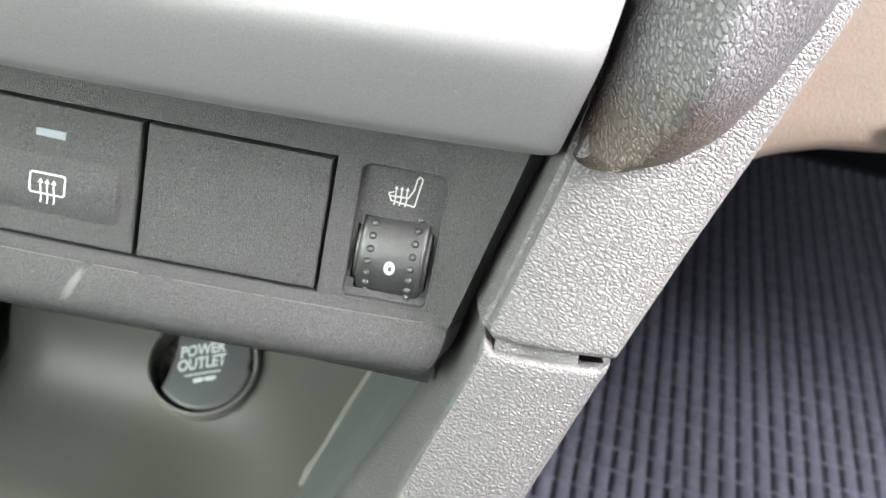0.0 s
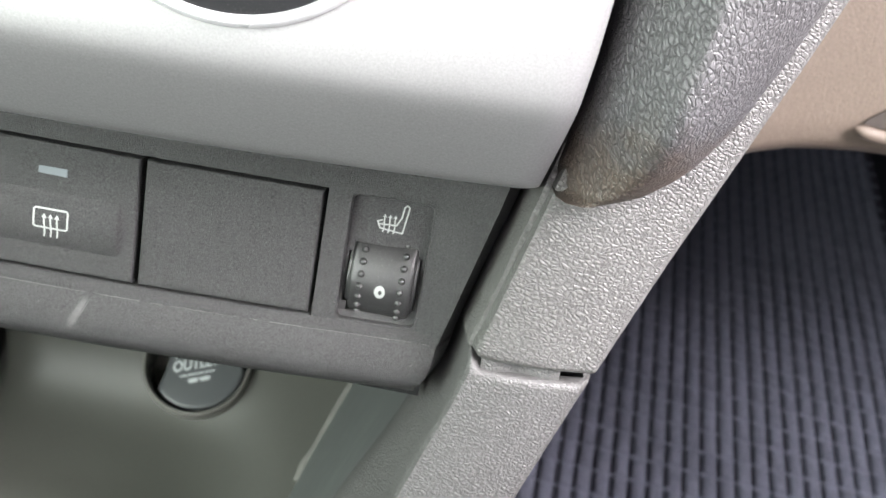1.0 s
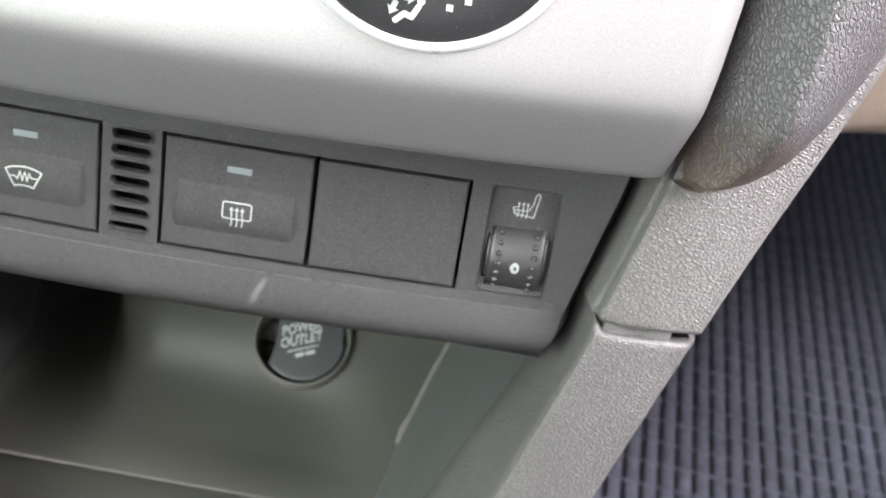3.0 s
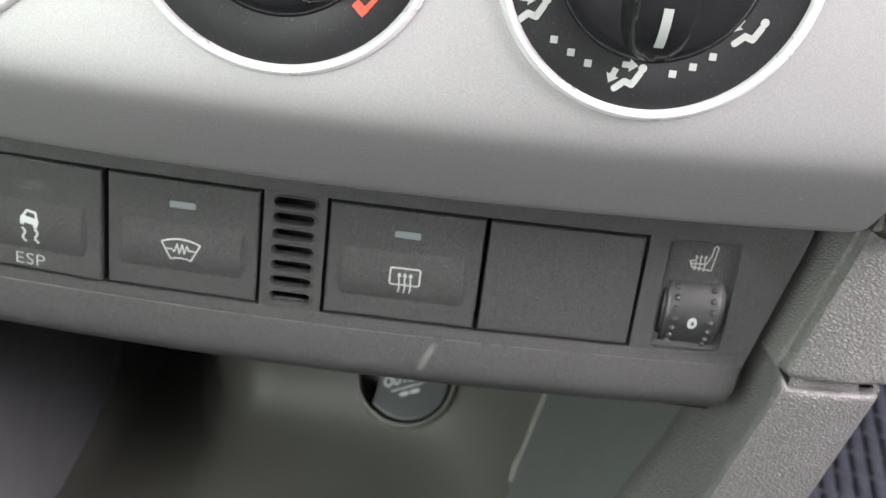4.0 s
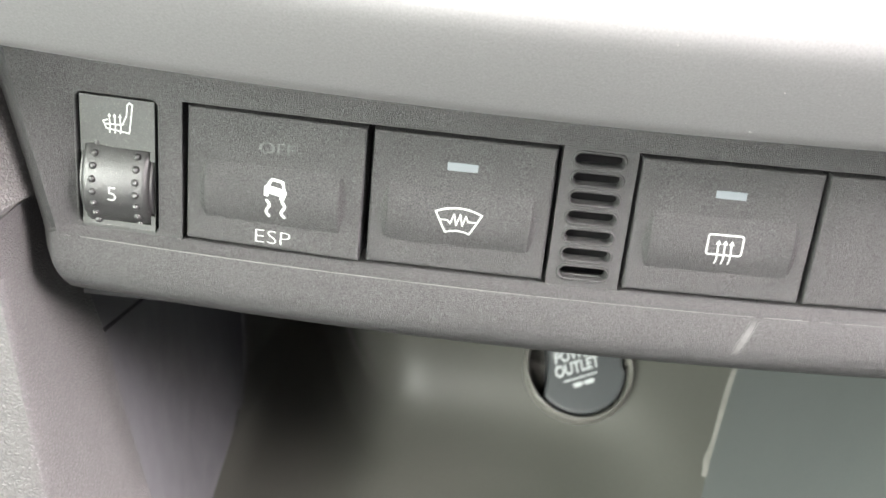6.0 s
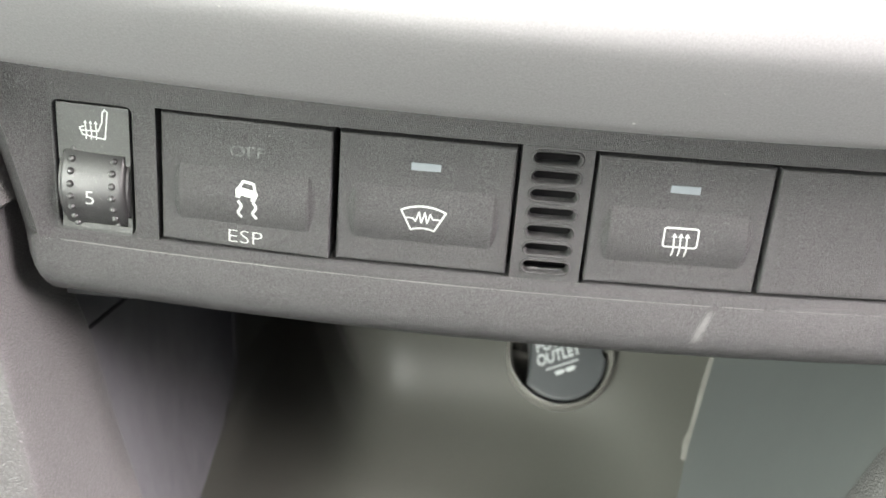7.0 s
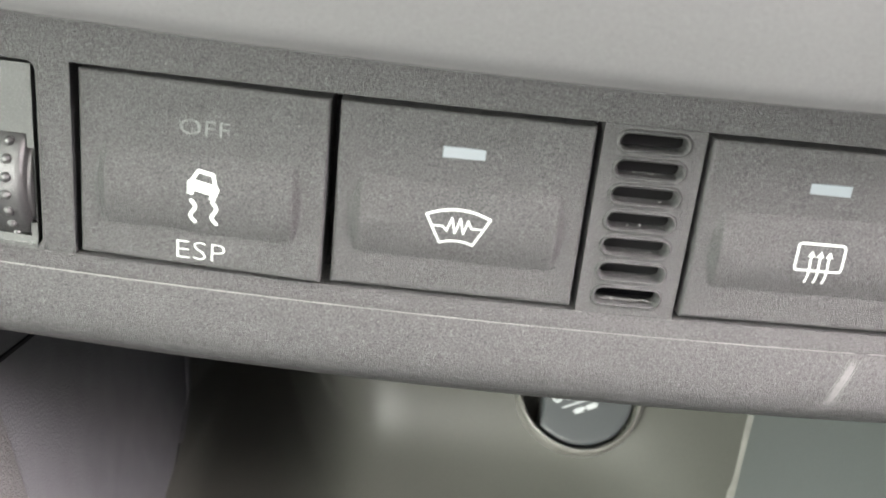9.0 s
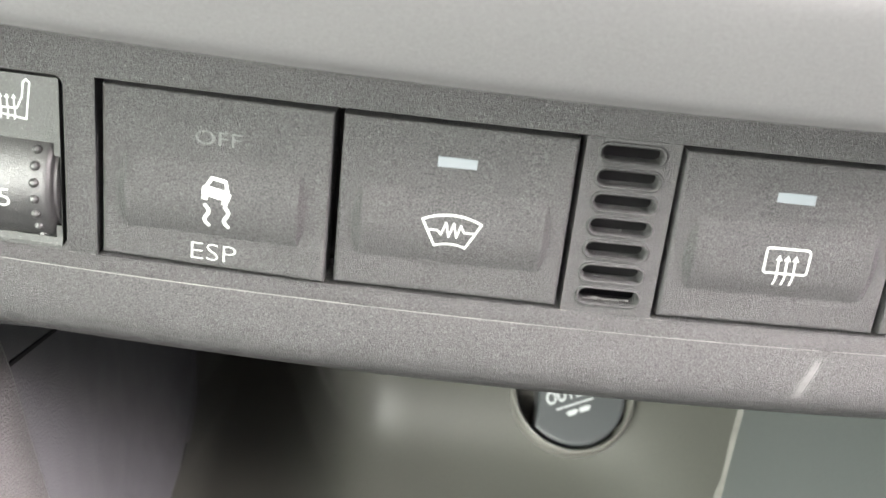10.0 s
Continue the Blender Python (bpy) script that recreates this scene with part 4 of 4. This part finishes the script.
up_ax = o_ax.cross(side_ax)
rows = []
for h, k in ((-8.0, 1.0), (-0.6, 1.0), (0.1, 0.985), (0.5, 0.95), (0.65, 0.9)):
    row = []
    for j in range(49):
        a = 2 * math.pi * j / 48
        x, y = 15.6 * math.cos(a), 15.6 * math.sin(a)
        x = max(-9.8 - 0.012 * (y + 1) ** 2, min(14.6 - 0.02 * (y - 4) ** 2 if y > 0 else 99, x))
        row.append(tuple(O + side_ax * (x * k) + up_ax * (y * k) + o_ax * h))
    rows.append(row)
front = shell(bm, rows)
bm.faces.new(front[-1][:-1])
bmesh.ops.remove_doubles(bm, verts=bm.verts, dist=1e-6)
cap = part("cap", bm, M_OUTLET, outlet, "grey cap with pale printing")
on_cap = lambda u, v: O.z + (0.65 - ((v - O.y) * o_ax.y)) / o_ax.z
T = 17.0
ct, st = math.cos(radians(T)), math.sin(radians(T))
at_cap = lambda x, y: (O.x - 0.6 + ct * x - st * y, O.y + 0.4 + st * x + ct * y)
lettering("lettering", "POWER", 4.0, at_cap(0, 3.4), on_cap, M_PRINT, outlet, 0.1, T, bold=0.12)
lettering("lettering", "OUTLET", 4.0, at_cap(0, 0.0), on_cap, M_PRINT, outlet, 0.1, T, bold=0.12)
bm = bmesh.new()
stroke(bm, [at_cap(-5.0, -2.6), at_cap(6.0, -2.6)], 0.4, on_cap, 0.1)
stroke(bm, [at_cap(-2.0, -4.2), at_cap(0.6, -4.2)], 1.1, on_cap, 0.1)
stroke(bm, [at_cap(1.6, -4.2), at_cap(4.4, -4.2)], 1.1, on_cap, 0.1)
part("printed_bars", bm, M_PRINT, outlet, smooth=False)


# ---- the car round it (world metres) ----
def slab(name, x0, x1, y0, y1, z0, z1, mat, label="", category="", kind="structure", bevel=0.01):
    bm = bmesh.new()
    bmesh.ops.create_cube(bm, size=1)
    for v in bm.verts:
        v.co = Vector((lerp(x0, x1, v.co.x + 0.5), lerp(y0, y1, v.co.y + 0.5), lerp(z0, z1, v.co.z + 0.5)))
    if bevel:
        bmesh.ops.bevel(bm, geom=bm.edges[:] + bm.verts[:], offset=bevel, segments=2, affect="EDGES", clamp_overlap=True)
    return tagged(part(name, bm, mat, None, smooth=False), label, category, "", kind)


slab("floor", -0.78, 0.78, -1.95, 0.85, -0.06, -0.012, M_CARPET_DARK, "dark carpeted car floor", "car floor", bevel=0)
slab("wall_front", -0.78, 0.78, 0.80, 0.86, -0.01, 0.64, M_CARPET_DARK, "dark footwell bulkhead", "bulkhead", bevel=0)
slab("wall_left", -0.80, -0.75, 0.14, 0.86, -0.01, 0.64, M_DOOR, "dark footwell side lining", "side lining", bevel=0)
slab("wall_left_rear", -0.80, -0.75, -1.95, -0.88, -0.01, 0.64, M_DOOR, "dark side lining behind the open doorway", "side lining", bevel=0)
slab("wall_right", 0.75, 0.80, -1.95, 0.86, -0.01, 0.64, M_DOOR, "dark door lining", "door lining", bevel=0)
# unseen screen, added to keep rear window light off the footwell floor
slab("wall_rear", -0.75, 0.75, -1.08, -1.0, -0.01, 0.60, M_DOOR, "added unseen dark screen against light from the rear", "bulkhead", bevel=0)
slab("ceiling", -0.80, 0.80, -1.98, -0.02, 1.12, 1.16, M_LINER, "pale headlining", "headlining", bevel=0)
slab("trim_pillar_left", -0.80, -0.75, -1.98, -1.5, 0.64, 1.12, M_LINER, "pale rear pillar", "pillar", bevel=0)
slab("trim_pillar_right", 0.75, 0.80, -1.98, -1.5, 0.64, 1.12, M_LINER, "pale rear pillar", "pillar", bevel=0)
slab("dashboard", -0.74, 0.74, 0.125, 0.79, 0.415, 0.62, M_PANEL, "dark dashboard body", "dashboard")
slab("dashboard_core", -0.10, 0.10, 0.075, 0.19, 0.36, 0.60, M_DARK, "dark dashboard core behind the fascia", "dashboard")

# unseen slabs added to stop light passing under the console into the footwell
slab("wall_tunnel_right", 0.085, 0.10, 0.05, 0.80, -0.01, 0.135, M_DARK, "added unseen dark slab blocking light under the console", "console side", bevel=0)
slab("wall_tunnel_left", -0.10, -0.085, 0.05, 0.80, -0.01, 0.135, M_DARK, "added unseen dark slab blocking light under the console", "console side", bevel=0)

# unseen sloping blocker added behind the lower dash, darkens the footwell's far end
bm = bmesh.new()
for x0, x1 in ((0.14, 0.74),):
    corners = [Vector((x, y, z + d)) for d in (0, 0.012) for x, y, z in ((x0, 0.17, 0.30), (x1, 0.17, 0.30), (x1, 0.58, 0.15), (x0, 0.58, 0.15))]
    vs = [bm.verts.new(c) for c in corners]
    for q in ((0, 1, 2, 3), (7, 6, 5, 4), (0, 4, 5, 1), (1, 5, 6, 2), (2, 6, 7, 3), (3, 7, 4, 0)):
        bm.faces.new([vs[k] for k in q])
tagged(part("wall_footwell", bm, M_DARK, None, smooth=False), "added unseen dark panel that blocks light under the dashboard", "footwell panel", "", "structure")

# ---- passenger lower dash, beige ----
beige = thing("lower_dash", (300, 10, -150), "beige grained lower dashboard panel with a finger recess", "lower dashboard", kind="structure")
LOW = [(150, -4.0), (170, 3.5), (182, 10.5), (196, 15.0), (215, 17.6), (240, 18.8), (300, 20.0), (520, 22.0)]
rows = []
for k, (dv, w) in enumerate([(6, -230), (0.5, -180), (-0.6, -142), (0.2, -134), (2.0, -130.5), (5, -128.5), (12, -127), (30, -124), (60, -119), (110, -110), (150, -104)]):
    # past 250 mm an unseen forward bulge is added to shade the footwell
    rows.append([(u, along(LOW, u) + dv, w + 190 * max(0.0, min(1.0, (u - 250) / 250)) ** 1.3) for u in steps(150, 300, 30) + [340, 400, 460, 520, 600]])
bm = bmesh.new()
shell(bm, rows, (0, 2, -6))
part("panel", bm, M_BEIGE, beige)
bm = bmesh.new()
rows = []
for d in (0.0, 0.3, 0.8, 1.6, 2.8, 4.5, 7.0, 11.0, 18.0, 30.0, 56.0):
    r = 2.1 * min(1.0, (d + 0.05) / 3.0) ** 0.5
    v = 25.6 - 1.7 * (1 - math.exp(-d / 6.0))
    rows.append([(209.0 + d, v + r * math.cos(a), -125.6 + 190 * max(0.0, (d - 41) / 250) ** 1.3 + 0.9 * r * math.sin(a)) for a in steps(0, 2 * math.pi, 12)])
shell(bm, rows)
part("recess_lip", bm, M_BEIGE, beige)
# flat sheet laid on the panel; its brown paints the recess's shade
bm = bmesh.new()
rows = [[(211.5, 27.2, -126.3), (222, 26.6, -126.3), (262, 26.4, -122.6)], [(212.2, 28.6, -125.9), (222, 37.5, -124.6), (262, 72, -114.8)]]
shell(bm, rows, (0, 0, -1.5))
part("recess", bm, M_RECESS_SHADE, beige, "flat brown sheet for the finger recess's shade")

# ---- ribbed mat in the footwell ----
mat_ = new("floor_mat")
tagged(mat_, "blue-grey ribbed carpet mat on the car floor", "floor mat")
mat_.matrix_world = pose(0.205, 0.33, 0.0, 0, 0, -4.5)


def flat_part(name, bm, mat, parent):
    me = bpy.data.meshes.new(name)
    bm.to_mesh(me)
    bm.free()
    me.materials.append(mat)
    ob = new(name, me)
    ob.parent = parent
    return ob


bm = bmesh.new()
bmesh.ops.create_cube(bm, size=1)
for v in bm.verts:
    v.co = Vector((v.co.x * 0.43, v.co.y * 0.62, v.co.z * 0.012 - 0.006))
flat_part("backing", bm, M_MATBASE, mat_)
PITCH, CROSS = 0.0102, 0.0165
bm = bmesh.new()
ys = []
for k in range(-18, 18):
    ys += [(k * CROSS + CROSS * f, h) for f, h in ((0.0, 0.66), (0.06, 0.9), (0.2, 1.0), (0.8, 1.0), (0.94, 0.88))]
prof = [(-0.38, 0.0), (-0.37, 0.55), (-0.3, 0.9), (0.0, 1.0), (0.3, 0.9), (0.37, 0.55), (0.38, 0.0)]
grid = [[bm.verts.new((x * PITCH, y, 0.0034 * z * h)) for x, z in prof] for y, h in ys]
for a, b in zip(grid, grid[1:]):
    for k in range(len(prof) - 1):
        bm.faces.new((a[k], a[k + 1], b[k + 1], b[k]))
for f in bm.faces:
    f.smooth = True
rib = flat_part("rib", bm, M_CARPET, mat_)
rib.location = (-20 * PITCH, 0, 0)
for k in range(-19, 21):
    o = bpy.data.objects.new("rib", rib.data)
    scene.collection.objects.link(o)
    o.parent = mat_
    o.location = (k * PITCH, 0, 0)
bm = bmesh.new()
loop = [(0.0011 * math.cos(math.pi * a / 3), 0.0022 + 0.0005 * math.sin(math.pi * a / 3)) for a in range(6)]
ends = [[bm.verts.new((x, y, z)) for y, z in loop] for x in (-0.213, 0.213)]
for k in range(6):
    bm.faces.new((ends[0][k], ends[0][k - 1], ends[1][k - 1], ends[1][k]))
cord = flat_part("cross_cord", bm, M_CARPET, mat_)
cord.location = (0, -17 * CROSS, 0)
for k in range(-16, 18):
    o = bpy.data.objects.new("cross_cord", cord.data)
    scene.collection.objects.link(o)
    o.parent = mat_
    o.location = (0, k * CROSS, 0)
